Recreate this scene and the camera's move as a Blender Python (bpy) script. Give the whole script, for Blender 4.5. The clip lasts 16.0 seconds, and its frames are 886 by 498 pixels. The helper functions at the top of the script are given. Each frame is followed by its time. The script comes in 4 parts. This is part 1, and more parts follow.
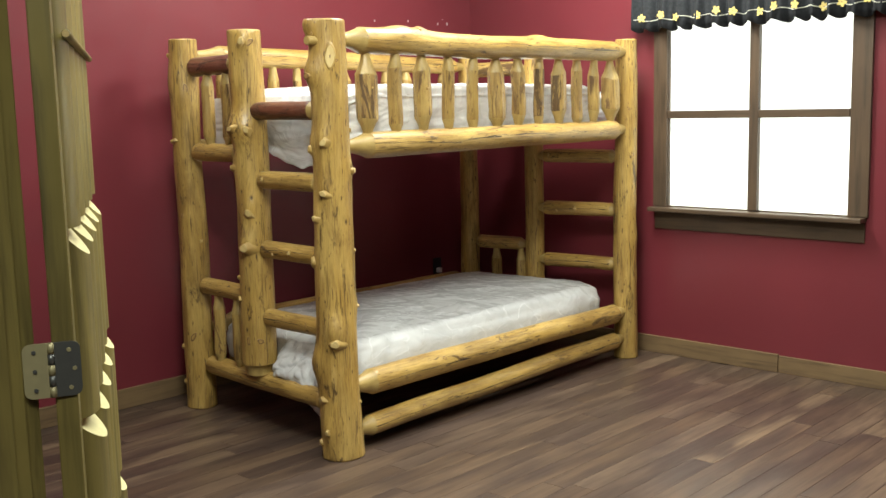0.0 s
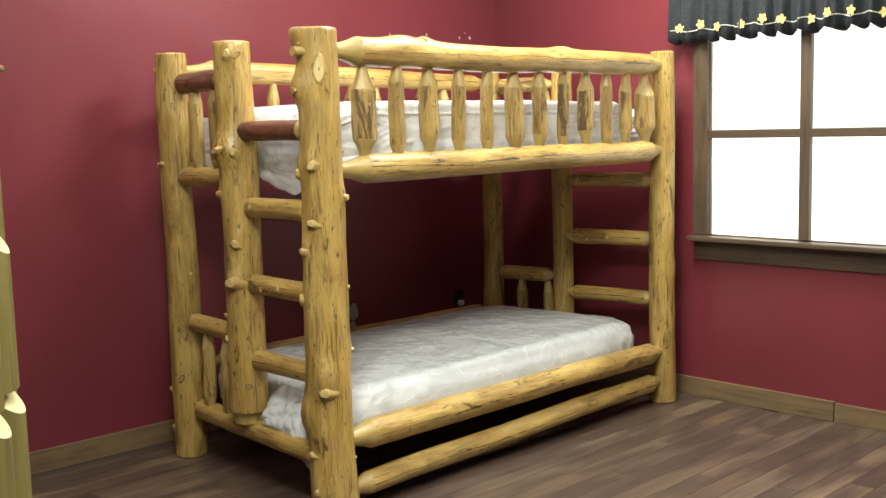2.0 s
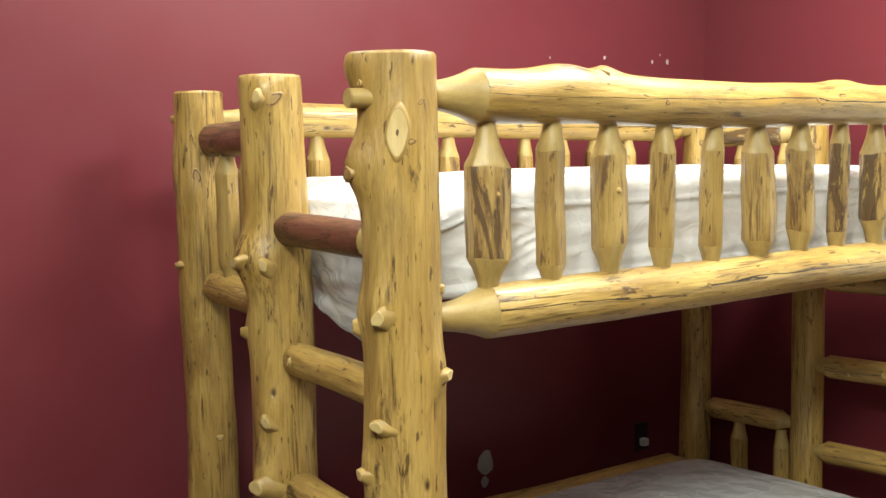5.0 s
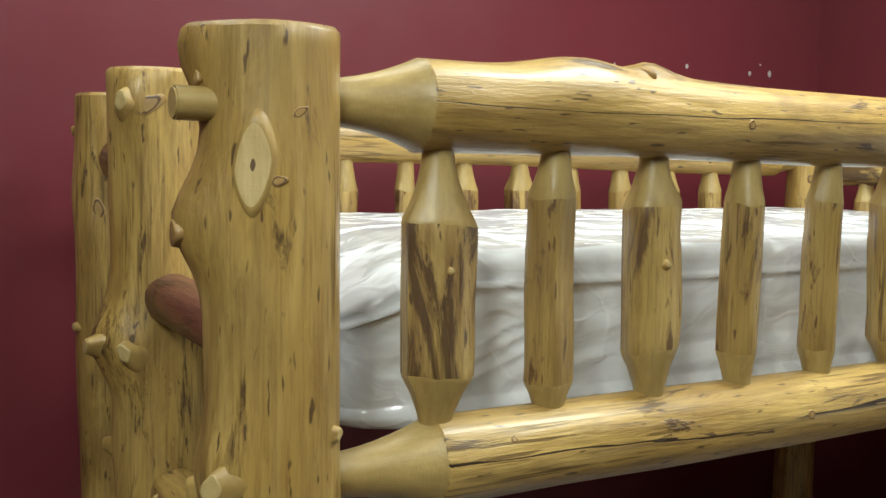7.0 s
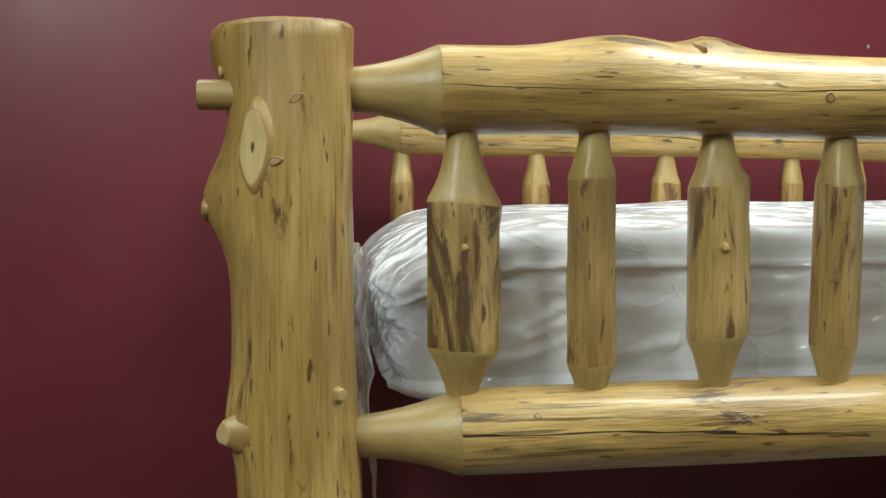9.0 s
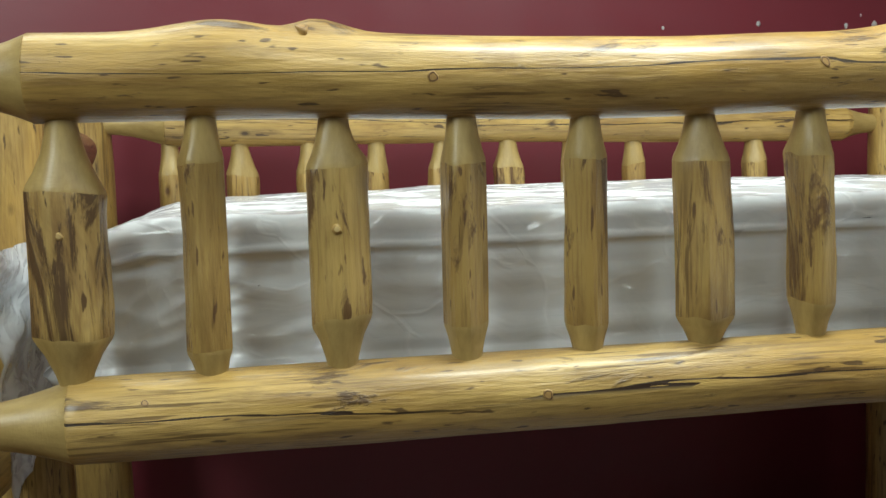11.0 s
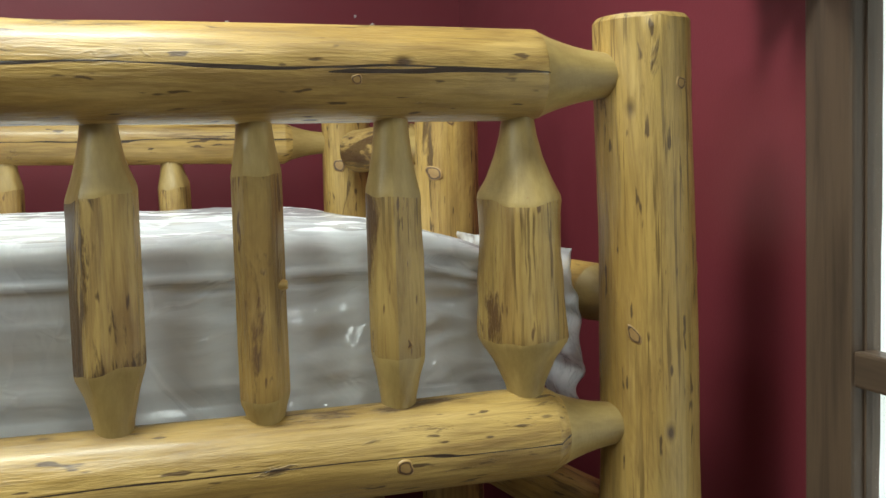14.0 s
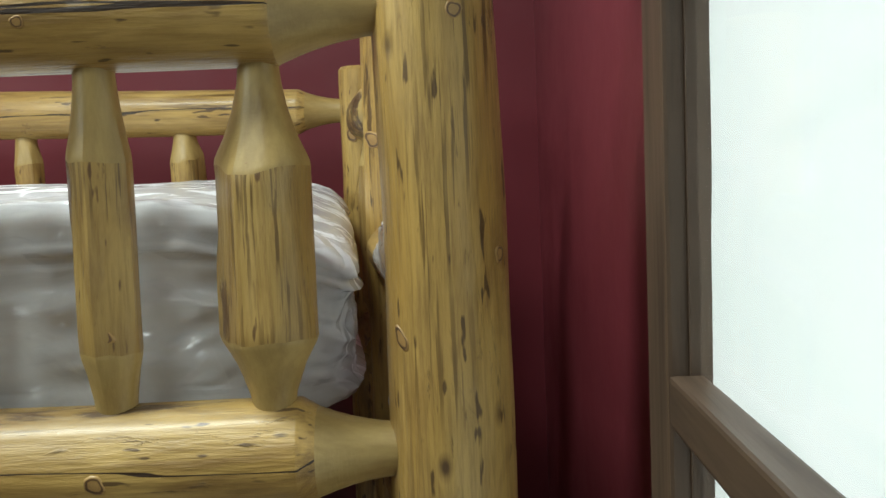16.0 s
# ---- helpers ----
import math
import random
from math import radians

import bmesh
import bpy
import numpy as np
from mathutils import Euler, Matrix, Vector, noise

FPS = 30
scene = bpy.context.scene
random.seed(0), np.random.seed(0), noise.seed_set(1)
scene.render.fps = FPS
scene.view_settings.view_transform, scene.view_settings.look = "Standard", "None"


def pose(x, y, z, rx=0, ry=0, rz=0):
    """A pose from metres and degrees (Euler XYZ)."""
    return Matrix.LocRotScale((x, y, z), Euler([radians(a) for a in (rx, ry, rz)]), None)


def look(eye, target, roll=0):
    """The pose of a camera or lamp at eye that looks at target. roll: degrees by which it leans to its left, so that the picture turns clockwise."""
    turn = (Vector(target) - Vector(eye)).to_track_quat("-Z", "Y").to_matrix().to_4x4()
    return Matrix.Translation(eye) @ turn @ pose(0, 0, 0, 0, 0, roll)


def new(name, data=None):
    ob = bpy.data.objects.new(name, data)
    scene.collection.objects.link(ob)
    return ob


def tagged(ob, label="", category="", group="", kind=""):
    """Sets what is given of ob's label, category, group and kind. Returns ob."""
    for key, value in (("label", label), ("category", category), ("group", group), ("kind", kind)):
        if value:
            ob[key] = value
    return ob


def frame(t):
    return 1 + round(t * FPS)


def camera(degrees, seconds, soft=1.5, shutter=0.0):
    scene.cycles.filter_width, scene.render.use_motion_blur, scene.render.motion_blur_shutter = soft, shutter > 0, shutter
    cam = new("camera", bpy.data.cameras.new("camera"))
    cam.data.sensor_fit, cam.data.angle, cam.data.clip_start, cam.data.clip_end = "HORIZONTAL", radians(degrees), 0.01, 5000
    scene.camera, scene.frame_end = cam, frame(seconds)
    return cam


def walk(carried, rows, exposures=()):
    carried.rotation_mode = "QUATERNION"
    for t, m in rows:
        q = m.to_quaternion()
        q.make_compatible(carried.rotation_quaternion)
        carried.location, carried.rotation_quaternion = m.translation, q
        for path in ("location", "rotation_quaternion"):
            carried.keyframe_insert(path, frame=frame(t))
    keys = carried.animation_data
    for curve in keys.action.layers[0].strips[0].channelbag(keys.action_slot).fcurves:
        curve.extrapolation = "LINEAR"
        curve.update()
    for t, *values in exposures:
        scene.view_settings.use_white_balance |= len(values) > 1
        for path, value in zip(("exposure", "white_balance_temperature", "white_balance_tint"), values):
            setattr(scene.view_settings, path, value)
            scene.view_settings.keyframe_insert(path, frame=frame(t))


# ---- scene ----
cam = camera(46.4, 16.0)
PATH = [
    (0, (0.432, -0.253, 1.449), (-0.922, 1.193, 1.172), -1.3),
    (0.5, (0.431, -0.242, 1.449), (-0.924, 1.203, 1.17), -1.4),
    (1, (0.381, -0.125, 1.447), (-0.984, 1.309, 1.163), -1.7),
    (1.5, (0.303, 0.066, 1.464), (-1.116, 1.458, 1.248), -1.1),
    (2, (0.213, 0.219, 1.432), (-1.212, 1.602, 1.199), -1.5),
    (2.5, (-0.029, 0.369, 1.454), (-1.42, 1.784, 1.209), -3.0),
    (3, (-0.212, 0.543, 1.46), (-1.643, 1.921, 1.226), -3.1),
    (3.5, (-0.43, 0.82, 1.487), (-1.989, 2.057, 1.284), -2.1),
    (4, (-0.623, 1.041, 1.512), (-2.234, 2.202, 1.274), -0.6),
    (4.5, (-0.907, 1.226, 1.579), (-2.478, 2.442, 1.349), -0.7),
    (5, (-1.116, 1.454, 1.617), (-2.748, 2.593, 1.422), -0.9),
    (5.2, (-1.205, 1.585, 1.638), (-2.897, 2.637, 1.475), 0.3),
    (7.3, (-1.681, 2.186, 1.649), (-3.439, 3.126, 1.482), 1.0),
    (7.5, (-1.681, 2.252, 1.638), (-3.517, 3.034, 1.513), 1.9),
    (8, (-1.645, 2.354, 1.628), (-3.607, 2.715, 1.494), 0.5),
    (8.2, (-1.597, 2.383, 1.61), (-3.57, 2.679, 1.482), 0.1),
    (10.3, (-1.385, 2.795, 1.634), (-3.357, 3.085, 1.450), -0.5),
    (10.5, (-1.364, 2.862, 1.631), (-3.339, 3.113, 1.443), -1.0),
    (11, (-1.407, 2.943, 1.598), (-3.371, 3.283, 1.434), -1.7),
    (11.5, (-1.469, 3.1, 1.601), (-3.433, 3.437, 1.431), -2.0),
    (12, (-1.488, 3.214, 1.6), (-3.415, 3.743, 1.513), -2.2),
    (12.5, (-1.491, 3.408, 1.619), (-3.411, 3.955, 1.501), -2.8),
    (13, (-1.445, 3.717, 1.638), (-3.395, 4.136, 1.491), -0.7),
    (13.5, (-1.494, 3.862, 1.592), (-3.432, 4.336, 1.449), -2.8),
    (14, (-1.625, 4.049, 1.605), (-3.531, 4.636, 1.452), -1.6),
    (14.5, (-1.687, 4.216, 1.585), (-3.591, 4.818, 1.478), -2.8),
    (15, (-1.718, 4.497, 1.594), (-3.697, 4.757, 1.46), -2.4),
    (15.5, (-1.746, 4.619, 1.581), (-3.742, 4.677, 1.467), -2.0),
    (16, (-1.776, 4.669, 1.567), (-3.768, 4.645, 1.394), -2.2),
]
EXPOSURES = [(0.0, 1.16, 6700, 6), (3.5, 1.28, 6700, 6), (5.0, 1.17, 6700, 6), (7.5, 0.18, 6150, 4), (8.0, 0.18, 6100, 4), (10.5, 0.10, 6000, 3), (12.5, 0.0, 6000, 2), (14.5, 0.10, 6100, 3), (16.0, -0.02, 6050, 3)]
walk(cam, [(t, look(eye, target, roll)) for t, eye, target, roll in PATH], EXPOSURES)

# ---- light ----
world = bpy.data.worlds.new("world")
scene.world = world
world.use_nodes = True
world.node_tree.nodes["Background"].inputs[0].default_value = (0.9, 0.95, 1.0, 1)
world.node_tree.nodes["Background"].inputs[1].default_value = 0.03


def area_lamp(eye, target, sx, sy, watts, spread=180, colour=(0.965, 1.0, 0.93)):
    """An area light that shines towards target, in a beam of that many degrees."""
    lamp = bpy.data.lights.new("area_lamp", "AREA")
    lamp.shape, lamp.size, lamp.size_y = "RECTANGLE", sx, sy
    lamp.energy, lamp.color, lamp.spread = watts, colour, radians(spread)
    ob = new("area_lamp", lamp)
    ob.matrix_world = look(eye, target)
    return ob


# overhead lamp, placed from its highlight on the upper rail
area_lamp((-2.50, 3.78, 2.96), (-2.50, 3.781, 0), 0.36, 0.80, 38, 165)
# unseen fill light, added to brighten the near end of the bed
area_lamp((-1.30, 1.25, 2.93), (-2.95, 2.95, 0.6), 0.60, 0.60, 32, 150)
# three unseen fills, added for the rail fronts and mattress sides
for ly in (2.2, 3.2, 4.2):
    area_lamp((-1.30, ly, 2.94), (-1.60, ly, 0), 0.40, 0.90, 6.4, 160)
# unseen fill behind the viewpoint, added to lift the door
area_lamp((0.30, -0.30, 2.95), (0.3, -0.301, 0), 0.6, 1.2, 24)
# unseen fill, added to brighten the upper red wall at the near end
area_lamp((-3.35, 2.40, 2.95), (-3.35, 2.401, 0), 0.5, 1.2, 13)
# unseen fill, added for the open floor
area_lamp((-0.6, 2.2, 2.95), (-0.6, 2.201, 0), 0.6, 1.2, 10, 105)

# ---- materials ----


def material(name):
    m = bpy.data.materials.new(name)
    m.use_nodes = True
    nt = m.node_tree
    return m, nt, nt.nodes["Principled BSDF"]


class Graph:
    """Short hand for building node graphs."""

    def __init__(self, nt):
        self.nt = nt

    def node(self, kind, **inputs):
        n = self.nt.nodes.new(kind)
        for key, value in inputs.items():
            self.put(n.inputs[key.replace("_", " ")], value)
        return n

    def put(self, socket, value):
        if isinstance(value, bpy.types.NodeSocket):
            self.nt.links.new(value, socket)
        else:
            socket.default_value = value

    def coords(self, scale=(1, 1, 1), spread=0.0):
        tc = self.nt.nodes.new("ShaderNodeTexCoord")
        mp = self.nt.nodes.new("ShaderNodeMapping")
        self.nt.links.new(tc.outputs["Object"], mp.inputs["Vector"])
        mp.inputs["Scale"].default_value = scale
        if spread:
            info = self.nt.nodes.new("ShaderNodeObjectInfo")
            self.put(mp.inputs["Location"], self.math("MULTIPLY", info.outputs["Random"], spread))
        return mp.outputs["Vector"]

    def math(self, op, a, b=0.0, clamp=False):
        n = self.nt.nodes.new("ShaderNodeMath")
        n.operation, n.use_clamp = op, clamp
        self.put(n.inputs[0], a)
        self.put(n.inputs[1], b)
        return n.outputs[0]

    def noise(self, vec, scale, detail=4.0, rough=0.55, distort=0.0):
        n = self.node("ShaderNodeTexNoise", Vector=vec, Scale=scale, Detail=detail, Roughness=rough, Distortion=distort)
        return n.outputs["Fac"]

    def ramp(self, fac, stops, interp="LINEAR"):
        n = self.nt.nodes.new("ShaderNodeValToRGB")
        n.color_ramp.interpolation = interp
        e = n.color_ramp.elements
        while len(e) < len(stops):
            e.new(0.5)
        for el, (p, c) in zip(e, stops):
            el.position = p
            el.color = (*c, 1) if len(c) == 3 else (c[0], c[0], c[0], 1)
        self.put(n.inputs[0], fac)
        return n.outputs[0]

    def mix(self, fac, a, b, blend="MIX"):
        n = self.nt.nodes.new("ShaderNodeMix")
        n.data_type, n.blend_type = "RGBA", blend
        self.put(n.inputs["Factor"], fac)
        self.put(n.inputs["A"], (*a, 1) if isinstance(a, tuple) else a)
        self.put(n.inputs["B"], (*b, 1) if isinstance(b, tuple) else b)
        return n.outputs["Result"]

    def bump(self, height, strength, distance, normal=None):
        n = self.node("ShaderNodeBump", Height=height, Strength=strength, Distance=distance)
        if normal is not None:
            self.put(n.inputs["Normal"], normal)
        return n.outputs[0]


def log_material(name, pale, warm, dark, bark, bark_at=0.66, check=True, crust=False):
    """Peeled, varnished log: streaks along local z, brown flecks, patches of left bark and one drying crack.
    crust: thin brown bark is left on the upper side."""
    m, nt, bsdf = material(name)
    g = Graph(nt)
    v = g.coords((1, 1, 0.10), 37.0)
    long = g.coords((1, 1, 0.05), 53.0)
    even = g.coords((1, 1, 0.35), 11.0)
    broad = g.noise(even, 9.0, 3.0)
    grain = g.noise(v, 60.0, 6.0, 0.7)
    fine = g.noise(long, 190.0, 4.0, 0.65)
    stroke = g.noise(g.coords((1, 1, 0.28), 29.0), 24.0, 2.0, 0.4)
    col = g.mix(g.ramp(broad, [(0.35, (0,)), (0.68, (1,))]), pale, warm)
    residue = g.noise(g.coords((1, 1, 0.22), 71.0), 13.0, 5.0, 0.68, 1.0)
    col = g.mix(g.ramp(residue, [(0.50, (0,)), (0.64, (0.62,))]), col, dark)
    col = g.mix(g.ramp(grain, [(0.50, (0,)), (0.70, (0.62,))]), col, dark)
    col = g.mix(g.ramp(fine, [(0.48, (0,)), (0.68, (0.5,))]), col, dark)
    soft = g.noise(g.coords((1, 1, 0.45), 101.0), 5.5, 3.0, 0.55, 0.6)
    col = g.mix(g.ramp(soft, [(0.48, (0,)), (0.68, (0.55,))]), col, tuple(c * k for c, k in zip(dark, (1.15, 1.25, 1.3))))
    thin = g.noise(g.coords((1, 1, 0.035), 17.0), 150.0, 3.0, 0.6)
    where = g.ramp(g.noise(g.coords((1, 1, 0.3), 67.0), 8.0, 2.0), [(0.52, (0,)), (0.64, (1,))])
    col = g.mix(g.math("MULTIPLY", g.ramp(thin, [(0.53, (0,)), (0.59, (0.85,))]), where), col, tuple(c * 0.6 for c in dark))
    light = g.noise(g.coords((1, 1, 0.12), 83.0), 30.0, 4.0, 0.6)
    col = g.mix(g.ramp(light, [(0.54, (0,)), (0.72, (0.55,))]), col, tuple(min(0.8, c * 1.22 + 0.03) for c in pale))
    flecks = g.noise(g.coords((1, 1, 0.20), 41.0), 19.0, 6.0, 0.72, 0.9)
    fleck = g.ramp(flecks, [(bark_at - 0.06, (0,)), (bark_at, (0.85,))])
    col = g.mix(fleck, col, bark)
    tick = g.noise(g.coords((1, 1, 0.22), 97.0), 95.0, 2.0, 0.5)
    col = g.mix(g.ramp(tick, [(0.655, (0,)), (0.70, (0.85,))]), col, bark)
    knots = g.node("ShaderNodeTexVoronoi", Vector=g.coords((1, 1, 0.55), 11.0), Scale=11.0)
    ring = g.ramp(knots.outputs["Distance"], [(0.03, (0.95,)), (0.065, (0.35,)), (0.10, (0,))])
    col = g.mix(ring, col, bark)
    height = g.math("ADD", g.math("MULTIPLY", grain, 0.55), g.math("MULTIPLY", stroke, 1.1))
    height = g.math("ADD", height, g.math("MULTIPLY", fleck, 0.18))
    height = g.math("SUBTRACT", height, g.math("MULTIPLY", ring, 0.25))
    if check:
        tc = nt.nodes.new("ShaderNodeTexCoord")
        sep = nt.nodes.new("ShaderNodeSeparateXYZ")
        nt.links.new(tc.outputs["Object"], sep.inputs[0])
        wander = g.math("MULTIPLY", g.math("SUBTRACT", g.noise(long, 30.0, 3.0), 0.45), 0.05)
        d = g.math("ABSOLUTE", g.math("SUBTRACT", sep.outputs["X"], wander))
        gap = g.ramp(g.noise(long, 14.0, 1.0), [(0.38, (0,)), (0.44, (1,))])
        line = g.math("MULTIPLY", g.math("LESS_THAN", d, 0.0011), gap)
        line = g.math("MULTIPLY", line, g.math("GREATER_THAN", sep.outputs["Y"], 0.0))
        col = g.mix(line, col, (0.03, 0.015, 0.006))
        height = g.math("SUBTRACT", height, g.math("MULTIPLY", line, 0.3))
    if crust:
        tc = nt.nodes.new("ShaderNodeTexCoord")
        sep = nt.nodes.new("ShaderNodeSeparateXYZ")
        nt.links.new(tc.outputs["Object"], sep.inputs[0])
        ragged = g.math("ADD", g.math("MULTIPLY", sep.outputs["X"], 9.0), g.noise(g.coords((1, 1, 0.2), 43.0), 16.0, 6.0, 0.7))
        along = g.ramp(g.math("ABSOLUTE", g.math("SUBTRACT", sep.outputs["Z"], 1.05)), [(0.45, (0,)), (0.68, (0.30,))])
        left = g.ramp(g.math("ADD", ragged, along), [(1.00, (0,)), (1.05, (0.9,))])
        left = g.math("MULTIPLY", left, g.math("GREATER_THAN", g.math("ADD", ragged, along), 1.01))
        col = g.mix(left, col, g.mix(grain, (0.26, 0.135, 0.045), (0.10, 0.046, 0.018)))
        height = g.math("ADD", height, g.math("MULTIPLY", left, 0.5))
    g.put(bsdf.inputs["Base Color"], col)
    g.put(bsdf.inputs["Roughness"], g.ramp(grain, [(0.3, (0.33,)), (0.7, (0.52,))]))
    bsdf.inputs["Coat Weight"].default_value = 0.22
    bsdf.inputs["Coat Roughness"].default_value = 0.2
    g.put(bsdf.inputs["Normal"], g.bump(height, 0.65, 0.009))
    return m


PALE, WARM, DARK, BARK = (0.490, 0.326, 0.098), (0.415, 0.250, 0.060), (0.185, 0.100, 0.027), (0.062, 0.030, 0.012)
LOG = log_material("peeled_log", PALE, WARM, DARK, BARK)
TOPRAIL = log_material("peeled_log_with_bark", PALE, WARM, DARK, BARK, 0.66, True, True)
POSTWOOD = log_material("peeled_post", PALE, WARM, DARK, BARK, 0.64, False)
SPINDLE = log_material("spindle_wood", (0.43, 0.288, 0.090), (0.355, 0.218, 0.058), (0.175, 0.093, 0.026), (0.09, 0.040, 0.016), 0.62, False)
DARKSPINDLE = log_material("streaked_spindle", (0.50, 0.345, 0.11), (0.42, 0.265, 0.08), (0.16, 0.080, 0.026), (0.055, 0.024, 0.011), 0.55, False)
BARKLOG = log_material("bark_log", (0.22, 0.085, 0.045), (0.16, 0.055, 0.03), (0.08, 0.026, 0.015), (0.05, 0.018, 0.010), 0.56, False)


def cut_material(name, a, b):
    m, nt, bsdf = material(name)
    g = Graph(nt)
    v = g.coords((1, 1, 0.22), 19.0)
    n = g.noise(v, 42.0, 5.0, 0.68)
    rings = g.noise(g.coords((1, 1, 3.0), 7.0), 90.0, 2.0)
    g.put(bsdf.inputs["Base Color"], g.mix(g.ramp(n, [(0.35, (0,)), (0.7, (1,))]), a, b))
    bsdf.inputs["Roughness"].default_value = 0.45
    bsdf.inputs["Coat Weight"].default_value = 0.15
    bsdf.inputs["Coat Roughness"].default_value = 0.3
    g.put(bsdf.inputs["Normal"], g.bump(g.math("ADD", n, g.math("MULTIPLY", rings, 0.5)), 0.35, 0.002))
    return m


CUT = cut_material("cut_wood", (0.42, 0.295, 0.103), (0.27, 0.175, 0.054))
KNOTWOOD = cut_material("knot_wood", (0.43, 0.285, 0.088), (0.29, 0.172, 0.050))
KNOTDARK = cut_material("knot_heart", (0.16, 0.085, 0.035), (0.06, 0.030, 0.014))
KNOTRING = cut_material("knot_ring", (0.42, 0.26, 0.085), (0.24, 0.13, 0.042))
ENDGRAIN = cut_material("end_grain", (0.60, 0.45, 0.20), (0.42, 0.29, 0.11))


def paint_material(name, colour, rough, lumps=0.12, gloss=0.5):
    m, nt, bsdf = material(name)
    g = Graph(nt)
    v = g.coords((1, 1, 1))
    big = g.noise(v, 1.3, 3.0)
    roller = g.noise(v, 220.0, 2.0)
    scuff = g.noise(v, 7.0, 6.0, 0.7)
    dim = tuple(c * 0.86 for c in colour)
    col = g.mix(g.ramp(big, [(0.3, (0,)), (0.7, (1,))]), colour, dim)
    col = g.mix(g.ramp(scuff, [(0.66, (0,)), (0.78, (0.12,))]), col, tuple(min(1, c * 1.25 + 0.02) for c in colour))
    g.put(bsdf.inputs["Base Color"], col)
    g.put(bsdf.inputs["Roughness"], g.ramp(scuff, [(0.3, (rough - 0.05,)), (0.7, (rough + 0.06,))]))
    bsdf.inputs["Specular IOR Level"].default_value = gloss
    g.put(bsdf.inputs["Normal"], g.bump(roller, lumps, 0.0015))
    return m


RED = paint_material("red_wall_paint", (0.168, 0.027, 0.037), 0.36, 0.12, 0.48)
# wall and ceiling colours lowered to hold down the bounced light
NEUTRAL = paint_material("dim_wall_paint", (0.22, 0.20, 0.165), 0.6)
DIMPAINT = paint_material("dim_ceiling_paint", (0.40, 0.39, 0.37), 0.8)


def board_material(name, a, b, dark, rough=0.5, axis=(1, 1, 0.06), scale=40.0, spread=23.0):
    m, nt, bsdf = material(name)
    g = Graph(nt)
    v = g.coords(axis, spread)
    n = g.noise(v, scale, 5.0, 0.62, 0.3)
    big = g.noise(g.coords((1, 1, 1), spread), 3.5, 3.0)
    col = g.mix(g.ramp(big, [(0.3, (0,)), (0.7, (1,))]), a, b)
    col = g.mix(g.ramp(n, [(0.48, (0,)), (0.74, (0.85,))]), col, dark)
    g.put(bsdf.inputs["Base Color"], col)
    g.put(bsdf.inputs["Roughness"], g.ramp(n, [(0.3, (rough - 0.08,)), (0.7, (rough + 0.08,))]))
    g.put(bsdf.inputs["Normal"], g.bump(n, 0.3, 0.002))
    return m


# pale cut wood, made brighter still for light falling on the ledges
SLATEND = cut_material("slat_end", (0.72, 0.66, 0.36), (0.60, 0.53, 0.26))
TRIMX = board_material("stained_trim_across", (0.100, 0.064, 0.040), (0.072, 0.046, 0.030), (0.034, 0.022, 0.014), 0.45, (0.06, 1, 1))
TRIMZ = board_material("stained_trim_upright", (0.100, 0.064, 0.040), (0.072, 0.046, 0.030), (0.034, 0.022, 0.014), 0.45)
BASEX = board_material("baseboard_across", (0.20, 0.13, 0.065), (0.15, 0.095, 0.05), (0.07, 0.042, 0.024), 0.5, (0.06, 1, 1))
BASEY = board_material("baseboard_along", (0.20, 0.13, 0.065), (0.15, 0.095, 0.05), (0.07, 0.042, 0.024), 0.5, (1, 0.06, 1))
DOORWOOD = board_material("door_wood", (0.24, 0.190, 0.058), (0.17, 0.134, 0.041), (0.07, 0.054, 0.018), 0.42)
SLATWOOD = board_material("slat_wood", (0.36, 0.26, 0.12), (0.28, 0.19, 0.085), (0.14, 0.085, 0.036), 0.6, (0.06, 1, 1))
# door wood darkened: the shade between the slats is put into its colour
DOORSHADE = board_material("shaded_panel_wood", (0.085, 0.062, 0.022), (0.060, 0.045, 0.016), (0.03, 0.022, 0.009), 0.5)


def floor_material():
    m, nt, bsdf = material("laminate_plank")
    g = Graph(nt)
    info = nt.nodes.new("ShaderNodeObjectInfo").outputs["Random"]
    v = g.coords((1, 0.07, 1), 61.0)
    n = g.noise(v, 34.0, 5.0, 0.65, 0.5)
    patch = g.noise(g.coords((1, 0.22, 1), 91.0), 9.0, 3.0, 0.5)
    tone = g.ramp(info, [(0.0, (0.066, 0.041, 0.030)), (0.35, (0.125, 0.080, 0.052)), (0.7, (0.090, 0.060, 0.047)), (1.0, (0.190, 0.128, 0.082))])
    col = g.mix(g.ramp(patch, [(0.40, (0,)), (0.60, (0.85,))]), tone, (0.052, 0.034, 0.028))
    col = g.mix(g.ramp(n, [(0.45, (0,)), (0.70, (0.65,))]), col, (0.040, 0.024, 0.018))
    g.put(bsdf.inputs["Base Color"], col)
    g.put(bsdf.inputs["Roughness"], g.ramp(n, [(0.3, (0.30,)), (0.7, (0.42,))]))
    g.put(bsdf.inputs["Normal"], g.bump(n, 0.15, 0.001))
    return m


FLOOR = floor_material()


